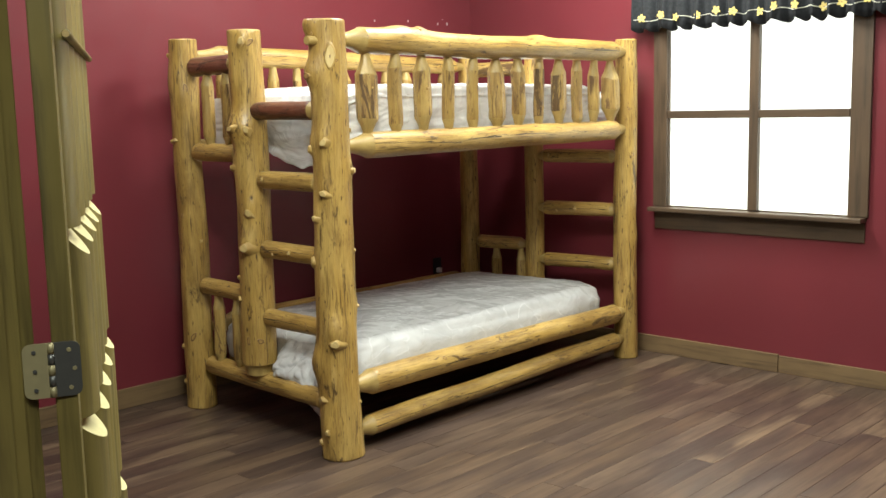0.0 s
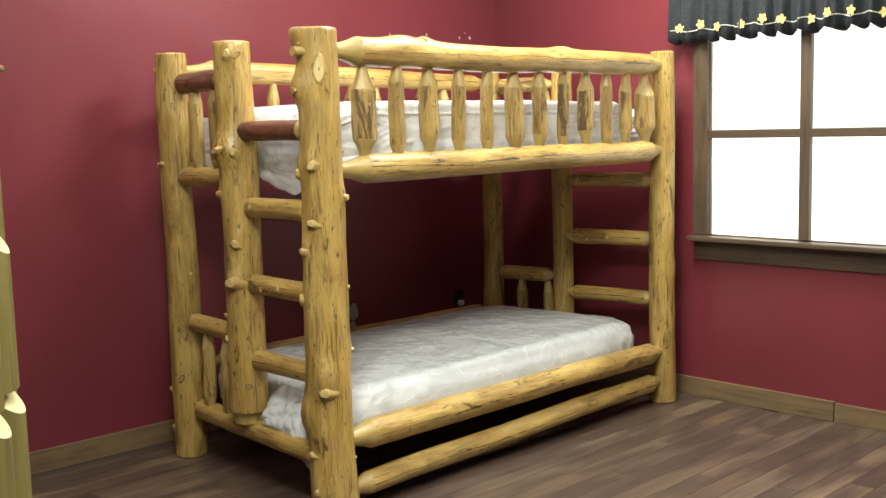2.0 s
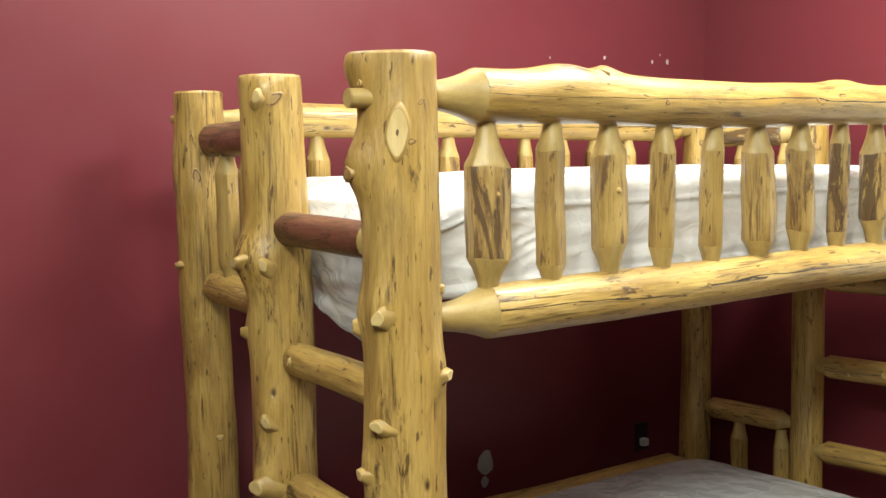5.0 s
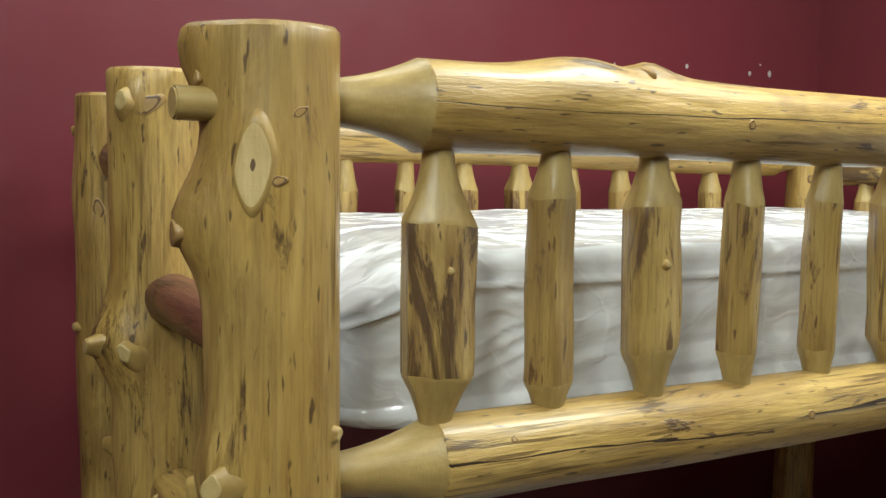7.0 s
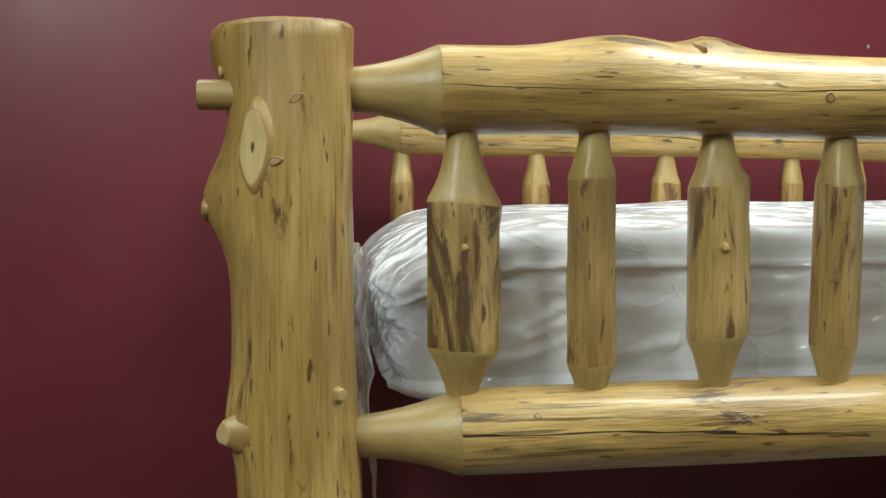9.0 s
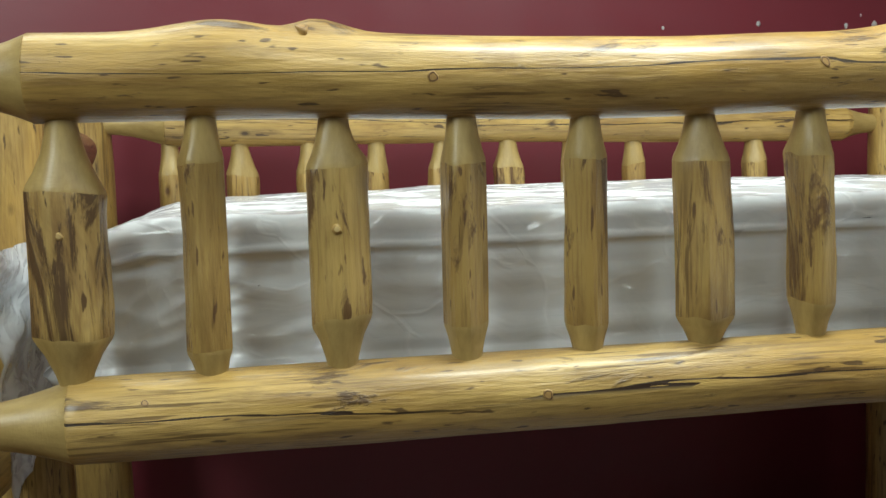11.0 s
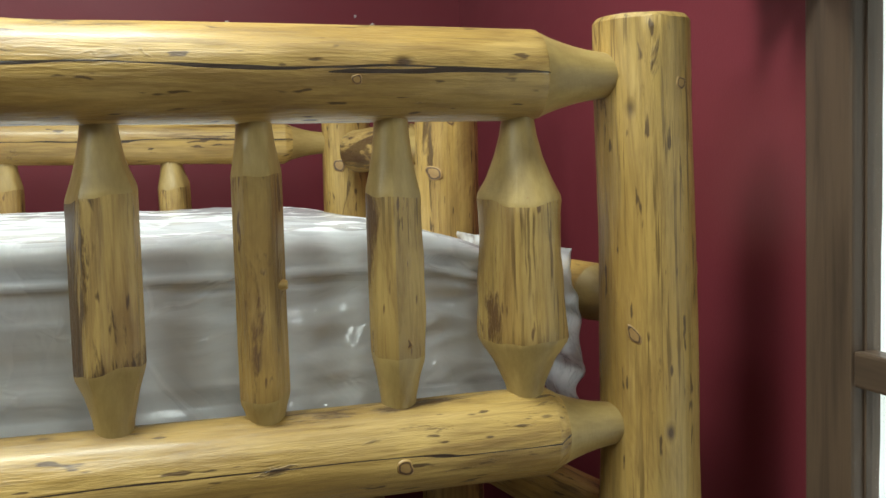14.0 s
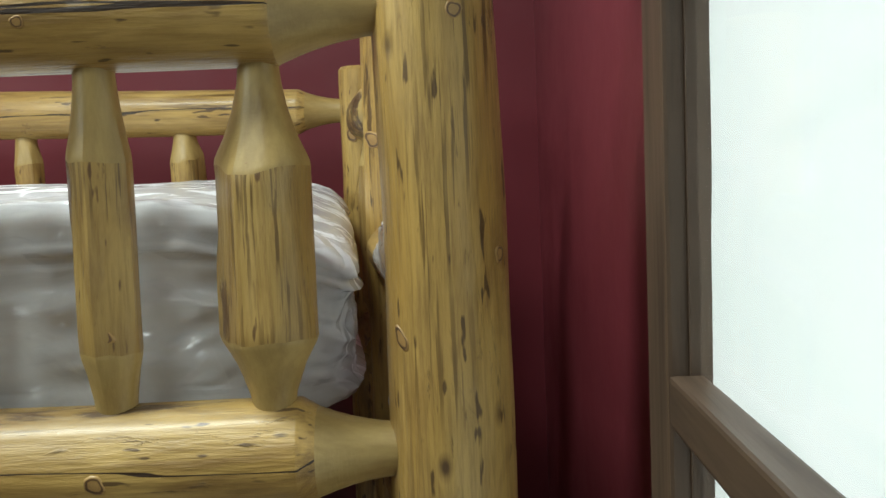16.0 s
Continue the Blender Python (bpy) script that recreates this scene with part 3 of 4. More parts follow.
# ---- window ----
def build_window():
    win = empty("window_1", (WX0 + WX1) / 2, WALL_Y, WZ0, "dark-stained wooden window with four bright white panes", "window", "", "structure")
    f = WALL_Y - 0.022
    for x0, x1, lab in ((WX0 - 0.085, WX0, ""), (WX1, WX1 + 0.100, "")):
        bm = bmesh.new()
        box(bm, x0, x1, f, WALL_Y - 0.001, WZ0, WZ1 + 0.09, 0.004)
        part("window_casing", bm, TRIMZ, win)
    bm = bmesh.new()
    box(bm, WX0, WX1, f, WALL_Y - 0.001, WZ1 - 0.01, WZ1 + 0.09, 0.004)
    part("window_casing", bm, TRIMX, win)
    bm = bmesh.new()
    box(bm, WX0 - 0.088, WX1 + 0.090, WALL_Y - 0.082, WALL_Y - 0.001, WZ0 - 0.026, WZ0 - 0.002, 0.006)
    box(bm, WX0, WX1, WALL_Y - 0.001, WALL_Y + 0.10, WZ0 - 0.030, WZ0 + 0.004)
    part("window_sill", bm, TRIMX, win)
    bm = bmesh.new()
    box(bm, WX0 - 0.078, WX1 + 0.085, f + 0.010, WALL_Y - 0.001, WZ0 - 0.128, WZ0 - 0.027, 0.004)
    part("window_apron", bm, TRIMX, win)
    for x0, x1 in ((WX0, WX0 + 0.004), (WX1 - 0.004, WX1)):
        bm = bmesh.new()
        box(bm, x0, x1, WALL_Y - 0.004, WALL_Y + 0.10, WZ0 + 0.004, WZ1)
        part("reveal", bm, TRIMZ, win)
    xm, zm = -2.0915, 1.364
    bm = bmesh.new()
    box(bm, xm - 0.026, xm + 0.026, WALL_Y - 0.024, WALL_Y + 0.010, WZ0 + 0.004, WZ1, 0.004)
    part("mullion", bm, TRIMZ, win)
    for x0, x1 in ((WX0 + 0.003, xm - 0.025), (xm + 0.025, WX1 - 0.003)):
        bm = bmesh.new()
        box(bm, x0, x1, WALL_Y - 0.022, WALL_Y + 0.009, zm - 0.021, zm + 0.021, 0.004)
        part("muntin", bm, TRIMX, win)
        for z0, z1 in ((WZ0 + 0.004, zm - 0.02), (zm + 0.02, WZ1)):
            bm = bmesh.new()
            box(bm, x0, x1, WALL_Y + 0.004, WALL_Y + 0.007, z0, z1)
            pane = part("pane", bm, GLASS, win)
            pane.visible_shadow = False
    return win


build_window()
bm = bmesh.new()
nx, nz = 40, 24
grid = [[bm.verts.new((WX0 - 0.05 + (WX1 - WX0 + 0.1) * i / nx, WALL_Y + 0.016 + 0.003 * noise.noise((i * 0.12, k * 0.45, 3)), WZ0 - 0.05 + (WZ1 - WZ0 + 0.1) * k / nz)) for k in range(nz + 1)] for i in range(nx + 1)]
for i in range(nx):
    for k in range(nz):
        bm.faces.new((grid[i][k], grid[i + 1][k], grid[i + 1][k + 1], grid[i][k + 1]))
tagged(part("backdrop", bm, GLOW, soft=True), "bright white sheet lit by daylight behind the window", "backdrop", "", "structure")


# ---- valance ----
def build_valance():
    val = empty("valance", -2.06, 4.80, 1.80, "dark gathered cloth valance with yellow stitched flowers over the window", "valance")
    x0, x1, n = -2.792, -1.345, 300
    bm = bmesh.new()
    rows = []
    zs = [2.175, 2.14, 2.115, 2.06, 2.0, 1.94, 1.88, 1.828]
    for k, z in enumerate(zs):
        row = []
        for i in range(n + 1):
            x = x0 + (x1 - x0) * i / n
            ph = 0.55 * noise.noise((x * 4.0, 0, 1)) * 6.28
            depth = (0.004, 0.010, 0.006, 0.012, 0.018, 0.022, 0.026, 0.028)[k]
            y = 4.785 - depth * math.sin(x * 2 * math.pi / 0.105 + ph) - 0.25 * depth * math.sin(x * 150 + k * 0.2)
            zz = z + (0.012 * math.sin(x * 2 * math.pi / 0.105 + ph + 0.6) + 0.006 * noise.noise((x * 20, 2, 0)) if k == len(zs) - 1 else 0)
            row.append(bm.verts.new((x, y, zz)))
        rows.append(row)
    for k in range(len(zs) - 1):
        for i in range(n):
            bm.faces.new((rows[k][i], rows[k + 1][i], rows[k + 1][i + 1], rows[k][i + 1]))
    cloth = part("cloth", bm, CLOTH, val, "", None, True)
    mod = cloth.modifiers.new("thick", "SOLIDIFY")
    mod.thickness = 0.003
    # stitched line and flowers
    def front(x):
        ph = 0.55 * noise.noise((x * 4.0, 0, 1)) * 6.28
        return 4.785 - 0.025 * math.sin(x * 2 * math.pi / 0.105 + ph) - 0.006 * math.sin(x * 150)
    bm = bmesh.new()
    last = None
    for i in range(n + 1):
        x = x0 + 0.01 + (x1 - x0 - 0.02) * i / n
        z = 1.884 + 0.008 * math.sin(x * 45)
        y = front(x) - 0.0065
        a, b = bm.verts.new((x, y, z - 0.0022)), bm.verts.new((x, y, z + 0.0022))
        if last:
            bm.faces.new((last[0], a, b, last[1]))
        last = (a, b)
    line = part("stitching", bm, PALETHREAD, val)
    mod = line.modifiers.new("thick", "SOLIDIFY")
    mod.thickness = 0.002
    bm = bmesh.new()
    for petal in range(5):
        a = petal * 2 * math.pi / 5 + 0.3
        ring = []
        for j in range(10):
            b = 2 * math.pi * j / 10
            u, w = 0.013 + 0.011 * math.cos(b), 0.008 * math.sin(b)
            ring.append(bm.verts.new((u * math.cos(a) - w * math.sin(a), -0.002 - 0.001 * math.cos(b), u * math.sin(a) + w * math.cos(a))))
        bm.faces.new(ring)
    flower = part("flower", bm, THREAD, None)
    mod_mesh = flower.data
    first = True
    for i in range(13):
        x = -2.715 + i * 0.110 + 0.012 * math.sin(i * 2.3)
        m = pose(x, front(x) - 0.009, 1.893 + 0.012 * math.sin(i * 1.9), 0, 0, 18 * math.cos(i * 1.3)) @ Matrix.Rotation(i * 0.8, 4, "Y")
        ob = flower if first else new("flower", mod_mesh)
        first = False
        ob.matrix_basis = m
        put_under(ob, val)
    bm = bmesh.new()
    bmesh.ops.create_cone(bm, cap_ends=True, segments=14, radius1=0.011, radius2=0.011, depth=1.47)
    part("rod", bm, IRON, val, "", pose(-2.068, 4.800, 2.127, 0, 90, 0), True)
    for x in (-2.805, -1.332):
        bm = bmesh.new()
        box(bm, x - 0.016, x + 0.016, 4.80, WALL_Y - 0.001, 2.100, 2.150, 0.004)
        part("bracket", bm, IRON, val)


build_valance()


# ---- bunk bed ----
ZT = 1.78
XF, XB, YN, YF = -2.75, -3.85, 2.50, 4.656
bed = empty("bunk_bed", -3.3, 3.58, 0, "bunk bed of peeled varnished logs with ladder ends", "bunk bed")


def post(x, y, z0, z1, rb, rt, seed, bumps=(), knots=(), dx=0.0, dy=0.0, label="", taper=0.0):
    ob = log("post", (x, y, z0), (x + dx, y + dy, z1), rb, rt, bed, POSTWOOD, (taper, 0), 0.058, seed, wobble=0.075, bend=0.014, bumps=[(d, z - z0, h, w) for d, z, h, w in bumps], label=label, seg=36)
    for deg, z, size, kind in knots:
        u = (z - z0) / (z1 - z0)
        knot(ob, deg, z - z0, (rb + (rt - rb) * u) * 1.0, size, kind)
    return ob


near_front = post(XF, YN - 0.001, 0, ZT + 0.013, 0.088, 0.0725, 1,
    bumps=((-104, 1.768, 0.026, 0.036), (-98, 1.585, 0.034, 0.040), (-60, 1.325, 0.012, 0.03), (-66, 1.125, 0.011, 0.03), (-92, 1.02, 0.012, 0.035), (-46, 0.54, 0.022, 0.042), (28, 1.20, 0.012, 0.03),
           (-122, 0.40, 0.024, 0.05), (-80, 0.13, 0.012, 0.035), (-36, 1.64, 0.007, 0.035), (-110, 1.31, 0.014, 0.035), (48, 0.64, 0.006, 0.03)),
    knots=((-60, 1.310, 1.3, 1), (-118, 1.283, 1.3, 0), (30, 1.195, 1.1, 0), (41, 1.355, 0.7, 1), (-66, 1.107, 1.2, 1), (-96, 1.006, 1.1, 0), (-96, 1.572, 1.0, 2), (-122, 0.825, 1.5, 0), (46, 0.866, 0.6, 1),
           (46, 0.635, 0.8, 0), (-46, 0.497, 1.6, 1), (-101, 0.257, 1.2, 0), (-78, 0.125, 1.0, 1), (-118, 0.070, 1.1, 0), (46, 0.230, 0.6, 1), (-34, 1.645, 0.92, 3), (3, 1.70, 0.45, 2), (-15, 1.629, 0.45, 2), (-88, 1.735, 0.5, 2)))
bm = bmesh.new()
bmesh.ops.create_cone(bm, cap_ends=True, segments=18, radius1=0.019, radius2=0.018, depth=0.14)
bmesh.ops.bevel(bm, geom=[e for e in bm.edges if e.calc_face_angle(0) > 1], offset=0.002, segments=2, affect="EDGES")
part("peg", bm, CUT, near_front, "", pose(XF + 0.008, YN - 0.045, 1.708, 90, 0, 0), True).data.set_sharp_from_angle(angle=radians(50))
near_mid = post(-3.308, YN + 0.008, 0.262, ZT + 0.008, 0.080, 0.071, 2, taper=0.05,
    bumps=((-88, 1.37, 0.036, 0.045), (-40, 1.74, 0.014, 0.03), (-67, 0.86, 0.018, 0.035), (-53, 1.02, 0.012, 0.03), (-47, 1.36, 0.012, 0.03), (-120, 1.20, 0.010, 0.03)),
    knots=((-47, 1.736, 1.2, 1), (-22, 1.731, 1.1, 2), (-84, 1.365, 1.4, 1), (-47, 1.360, 1.2, 1), (-120, 1.195, 1.2, 0), (-53, 0.997, 1.4, 1), (-67, 0.845, 1.8, 0), (-122, 0.705, 1.0, 1), (-115, 0.609, 1.0, 0), (-74, 0.425, 0.9, 2), (-32, 0.425, 0.9, 2)))
near_back = post(-3.841, 2.546, 0, ZT, 0.072, 0.067, 3,
    knots=((-120, 1.706, 1.1, 0), (-30, 1.552, 1.0, 2), (-120, 1.301, 1.0, 1), (-87, 1.309, 0.8, 1), (-120, 0.308, 1.0, 0), (-54, 0.362, 1.1, 2), (-120, 0.131, 1.0, 1), (-5, 0.827, 0.7, 1), (-75, 0.95, 0.6, 2)),
    bumps=((-40, 1.5, 0.008, 0.04), (-110, 1.58, 0.010, 0.06)))
far_front = post(XF - 0.012, YF + 0.004, 0, ZT, 0.068, 0.057, 4, dy=-0.010, knots=((20, 1.698, 0.5, 2), (62, 1.478, 0.5, 2), (-46, 1.405, 0.6, 2), (-20, 1.15, 0.6, 2), (-30, 0.62, 0.6, 2)), bumps=((40, 0.7, 0.006, 0.05),))
far_mid = post(-3.345, YF - 0.066, 0.262, ZT - 0.02, 0.056, 0.054, 5, taper=0.06, knots=((-40, 1.6, 0.9, 2), (-50, 1.0, 0.6, 2), (-10, 1.69, 0.6, 2)))
far_back = post(-3.79, YF - 0.152, 0, ZT - 0.03, 0.060, 0.052, 6, knots=((-30, 1.62, 0.9, 2),))

# long rails
upper_rail = log("rail", (XF, YN + 0.04, 1.716), (XF, YF - 0.03, 1.711), 0.056, 0.052, bed, TOPRAIL, (0.130, 0.115), 0.026, 11, 0.06, 0.014,
    bumps=((10, 0.36, 0.016, 0.06), (-10, 0.50, 0.012, 0.025), (5, 0.47, 0.010, 0.02), (8, 1.30, 0.012, 0.05)), step=0.018, label="")
lower_rail = log("rail", (XF, YN + 0.04, 1.288), (XF, YF - 0.03, 1.292), 0.055, 0.052, bed, LOG, (0.155, 0.11), 0.025, 12, 0.045, 0.010, step=0.018)
side_rail = log("rail", (XF, YN + 0.04, 0.282), (XF, YF - 0.03, 0.268), 0.056, 0.052, bed, LOG, (0.13, 0.10), 0.028, 13, 0.06, 0.012)
foot_rail = log("rail", (XF, YN + 0.04, 0.088), (XF, YF - 0.03, 0.118), 0.045, 0.046, bed, LOG, (0.12, 0.10), 0.022, 14, 0.06, 0.012)
log("rail", (XB + 0.02, 2.596, 1.708), (XB + 0.055, YF - 0.18, 1.668), 0.052, 0.042, bed, LOG, (0.14, 0.10), 0.022, 15, 0.06, 0.014)
log("rail", (XB + 0.03, 2.596, 1.288), (XB + 0.055, YF - 0.18, 1.288), 0.050, 0.050, bed, LOG, (0.14, 0.10), 0.022, 16)
log("rail", (XB + 0.03, 2.596, 0.395), (XB + 0.055, YF - 0.18, 0.385), 0.052, 0.050, bed, LOG, (0.13, 0.10), 0.022, 17)

for rail, r, spots in ((lower_rail, 0.054, ((86, 0.76, 0.6), (100, 1.79, 0.8), (70, 1.30, 0.4), (60, 0.25, 0.4))), (upper_rail, 0.054, ((95, 0.62, 0.6), (80, 1.15, 0.6), (20, 0.46, 0.9), (100, 1.75, 0.5))),
                       (side_rail, 0.055, ((60, 0.55, 0.9), (50, 0.95, 0.8), (110, 1.2, 0.6), (70, 1.5, 0.8), (100, 0.3, 0.7))), (foot_rail, 0.046, ((70, 0.42, 0.9), (95, 0.9, 0.7), (60, 1.35, 0.8), (110, 1.7, 0.6)))):
    for deg, along, size in spots:
        knot(rail, deg, along, r * 1.0, size * 0.75, 2)

def stub(ob, along, towards, size, kind):
    """A knot on the side of a log that faces that way."""
    d = ob.matrix_basis.to_3x3().inverted() @ Vector(towards)
    return knot(ob, math.degrees(math.atan2(d.y, d.x)), along, 0.04, size, kind)


# cross rails and rungs of the two ends
def rung(x0, x1, y, z, r, seed, mat=None, c=(0.05, 0.05), dz=0.0, name="rung", label="", t=0.018):
    return log(name, (x0, y(x0), z), (x1, y(x1), z + dz), r, r * 0.96, bed, mat, c, t, seed, 0.07, 0.005, seg=20, step=0.02, label=label)


def near_y(x):
    return YN + 0.056 * ((XF - x) / 1.07) ** 2


def far_y(x):
    return YF - 0.150 * (XF - x) / 1.04


for y, xb, xm, s in ((near_y, -3.835, -3.308, 30), (far_y, -3.79, -3.345, 50)):
    rung(xb + 0.03, xm - 0.03, y, 1.648, 0.044, s, BARKLOG if s == 30 else DARKSPINDLE, (0.05, 0.07), 0, "cross_rail", "dark bark-covered log" if s == 30 else "half-peeled log with dark bark streaks")
    rung(xb + 0.03, xm - 0.03, y, 1.252, 0.044, s + 1, LOG, (0.05, 0.06), 0, "cross_rail")
    rung(xb + 0.03, xm - 0.03, y, 0.612, 0.040, s + 2, LOG, (0.05, 0.06), 0, "cross_rail")
    rung(xb + 0.03, XF - 0.04, y, 0.225, 0.046, s + 3, LOG, (0.07, 0.07), 0, "cross_rail")
    rung(xm + 0.03, XF - 0.03, y, 1.437, 0.040, s + 4, BARKLOG if s == 30 else LOG, (0.02, 0.08), 0, "rung", "dark bark-covered rung" if s == 30 else "")
    for step, (z, stubs) in enumerate(((1.140, ((0.10, 0.1, 0.6, 0),)), (0.836, ((0.15, -0.3, 0.5, 1), (0.27, 0.1, 0.7, 0))), (0.530, ((0.20, 0.5, 0.5, 2), (0.36, 0.2, 0.5, 2))))):
        bar = rung(xm + 0.03, XF - 0.03, y, z, 0.040, s + 5 + step, LOG, (0.06, 0.06))
        for along, up, size, kind in stubs:
            stub(bar, along, (0, -1, up), size, kind)
    for k, x in enumerate((xb + 0.19, xb + 0.36)):
        spindle((x, y(x), 1.285), (x, y(x), 1.615), 0.030, bed, s + 10 + k, None, 0.12, 0.16)
        spindle((x, y(x), 0.262), (x, y(x), 0.580), 0.031, bed, s + 14 + k, None, 0.12, 0.20)

# boards under the lower mattress
for k in range(6):
    ys = YN + 0.22 + 0.33 * k
    bm = bmesh.new()
    box(bm, XB + 0.07, XF - 0.062, ys - 0.045, ys + 0.045, 0.222, 0.243, 0.003)
    part("slat", bm, SLATWOOD, bed)

# spindles of the guard rails
WIDTH = (0.047, 0.030, 0.040, 0.031, 0.029, 0.040, 0.033, 0.028, 0.040, 0.029, 0.031, 0.049)
PLACE = (2.703, 2.871, 3.037, 3.204, 3.373, 3.540, 3.702, 3.866, 4.029, 4.187, 4.338, 4.491)
LOW = (0.20, 0.13, 0.22, 0.17, 0.14, 0.15, 0.19, 0.15, 0.24, 0.11, 0.21, 0.23)
HIGH = (0.26, 0.16, 0.20, 0.19, 0.19, 0.21, 0.20, 0.16, 0.23, 0.17, 0.25, 0.29)
for i, (w, y) in enumerate(zip(WIDTH, PLACE)):
    sp = spindle((XF, y, 1.325), (XF, y, 1.668), w, bed, 70 + i, DARKSPINDLE if i in (0, 7, 8) else None, LOW[i], HIGH[i], lean=0.006 * math.sin(i * 2.1))
    for which, up, size, kind in ((0, 0.20, 0.32, 1), (2, 0.195, 0.38, 0), (6, 0.215, 0.5, 2), (10, 0.09, 0.6, 2), (11, 0.24, 0.5, 2), (7, 0.10, 0.6, 2), (9, 0.16, 0.6, 1)):
        if which == i:
            knot(sp, 70 if i == 9 else -4, up, w * 0.86, size, kind)
for i in range(11):
    yb = 2.742 + 0.156 * i
    xk = XB + 0.03 + 0.022 * i / 11
    spindle((xk, yb + 0.01 * math.sin(i * 3.0), 1.325), (xk - 0.006, yb, 1.662), 0.032 + 0.006 * math.sin(i * 1.7), bed, 90 + i, None, 0.2, 0.22)


# ---- mattresses ----
def mattress(name, x0, x1, y0, y1, z0, z1, seed, crown=0.02, sag=0.0, label="", film=None, slack=0.0):
    """A wrapped mattress: a rounded slab with piping bulges and loose film."""
    bm = bmesh.new()
    # closed loops from the foot of the side, over the edge, to the middle of the top
    h = z1 - z0
    side = [(z0, 0.012), (z0 + 0.010, 0.0), (z0 + 0.028, -0.006), (z0 + h * 0.2, 0.001), (z0 + h * 0.3, 0.004), (z0 + h * 0.4, 0.005), (z0 + h * 0.5, 0.005), (z0 + h * 0.6, 0.004), (z0 + h * 0.68, 0.002), (z1 - 0.060, 0.004), (z1 - 0.053, -0.001), (z1 - 0.048, -0.007), (z1 - 0.043, -0.001), (z1 - 0.038, 0.003), (z1 - 0.026, -0.003), (z1 - 0.014, 0.001), (z1 - 0.006, 0.008), (z1 - 0.001, 0.017), (z1, 0.028)]
    if slack:
        side = [(z0, 0.03), (z0 + 0.012, 0.008), (z0 + 0.03, 0.0), (z0 + h * 0.3, -0.004), (z0 + h * 0.5, -0.003), (z0 + h * 0.65, 0.001), (z1 - 0.055, 0.006), (z1 - 0.038, 0.012), (z1 - 0.024, 0.020), (z1 - 0.013, 0.030), (z1 - 0.005, 0.042), (z1, 0.058)]
    else:
        # close rings down the side, for the crumpled film
        side = side[:3] + [(z0 + h * (0.16 + 0.56 * k / 30), 0.004) for k in range(31)] + side[9:]
    n = 440

    def outline(inset, t):
        w, l = (x1 - x0) / 2 - inset, (y1 - y0) / 2 - inset
        e = 0.19
        a = 2 * math.pi * t
        c, s = math.cos(a), math.sin(a)
        x, y = (x0 + x1) / 2 + w * math.copysign(abs(c) ** e, c), (y0 + y1) / 2 + l * math.copysign(abs(s) ** e, s)
        return (x, y - 0.11 * (x1 - x) / (x1 - x0) * max(0.0, (y - y0) / (y1 - y0) - 0.4) / 0.6)

    rings = []
    for z, inset in side:
        ring = []
        for j in range(n):
            t = j / n
            x, y = outline(inset, t)
            w = noise.noise((x * 5 + seed, y * 5, z * 7)) * 0.008 + (0.4 - abs(noise.noise((x * 7 + seed, y * 7 + z * 5, z * 14)))) * 0.016 + (0.4 - abs(noise.noise((x * 17 + seed, y * 15 - z * 16, z * 30)))) * 0.010
            if not slack and z0 + h * 0.12 < z < z1 - 0.06:
                much = max(0.0, min(1.0, 0.5 + 2.2 * noise.noise((x * 2.2 + seed, y * 2.6, z * 3.0))))
                w += much * ((0.35 - abs(noise.noise((x * 5, y * 6 + z * 9 + seed, z * 21)))) * 0.010 + (0.3 - abs(noise.noise((x * 9, y * 14 - z * 12, z * 40 + seed)))) * 0.006)
            ring.append((x + w, y + w, z + (w * 0.4 if z > z0 + 0.02 else 0)))
        rings.append(ring)
    for q in (0.02, 0.045, 0.07, 0.10, 0.135, 0.17, 0.21, 0.25, 0.30, 0.35, 0.40, 0.46, 0.52, 0.58, 0.65, 0.72, 0.80, 0.88, 0.96):
        ring = []
        for j in range(n):
            x, y = outline(0.058 if slack else 0.028, j / n)
            cx, cy = (x0 + x1) / 2, (y0 + y1) / 2
            x, y = x + (cx - x) * q, y + (cy - y) * q
            z = z1 + crown * (1 - (1 - q) ** 2) + 0.007 * noise.noise((x * 7 + seed, y * 5, 2)) + 0.006 * (0.4 - abs(noise.noise((x * 11 + seed, y * 7, 5)))) + 0.003 * (0.4 - abs(noise.noise((x * 25 + seed, y * 18, 7))))
            if slack:
                u, v = (x + y) * 0.7, (x - y) * 0.7
                z += slack * (0.35 - abs(noise.noise((u * 2.6 + seed, v * 11 + 0.8 * math.sin(u * 5), 1)))) * min(1, q * 6) + 0.4 * slack * (0.35 - abs(noise.noise((u * 7, v * 21 + seed, 4))))
            ring.append((x, y, z))
        rings.append(ring)
    # both ends droop
    rings = [[(x, y, z - sag * (max(0.0, 1 - (y - y0) / 0.20) ** 2 + max(0.0, 1 - (y1 - y) / 0.22) ** 2) * max(0.0, (z - z0) / h)) for x, y, z in ring] for ring in rings]
    tube(bm, rings, n, [0] * (len(rings) - 1), (0, 0))
    bmesh.ops.recalc_face_normals(bm, faces=bm.faces)
    thing = part(name, bm, film or FILM, None, "", None, True)
    tagged(thing, label, "mattress")
    return thing


upper = mattress("mattress", XB + 0.065, XF - 0.075, YN + 0.125, YF - 0.09, 1.300, 1.535, 3, 0.016, 0.085, "white mattress in crumpled clear film on the upper bunk")
lower = mattress("mattress", XB + 0.065, XF - 0.065, YN + 0.10, YF - 0.085, 0.245, 0.435, 9, 0.020, 0, "white mattress in crumpled clear film on the lower bunk", SHADEDFILM, 0.016)


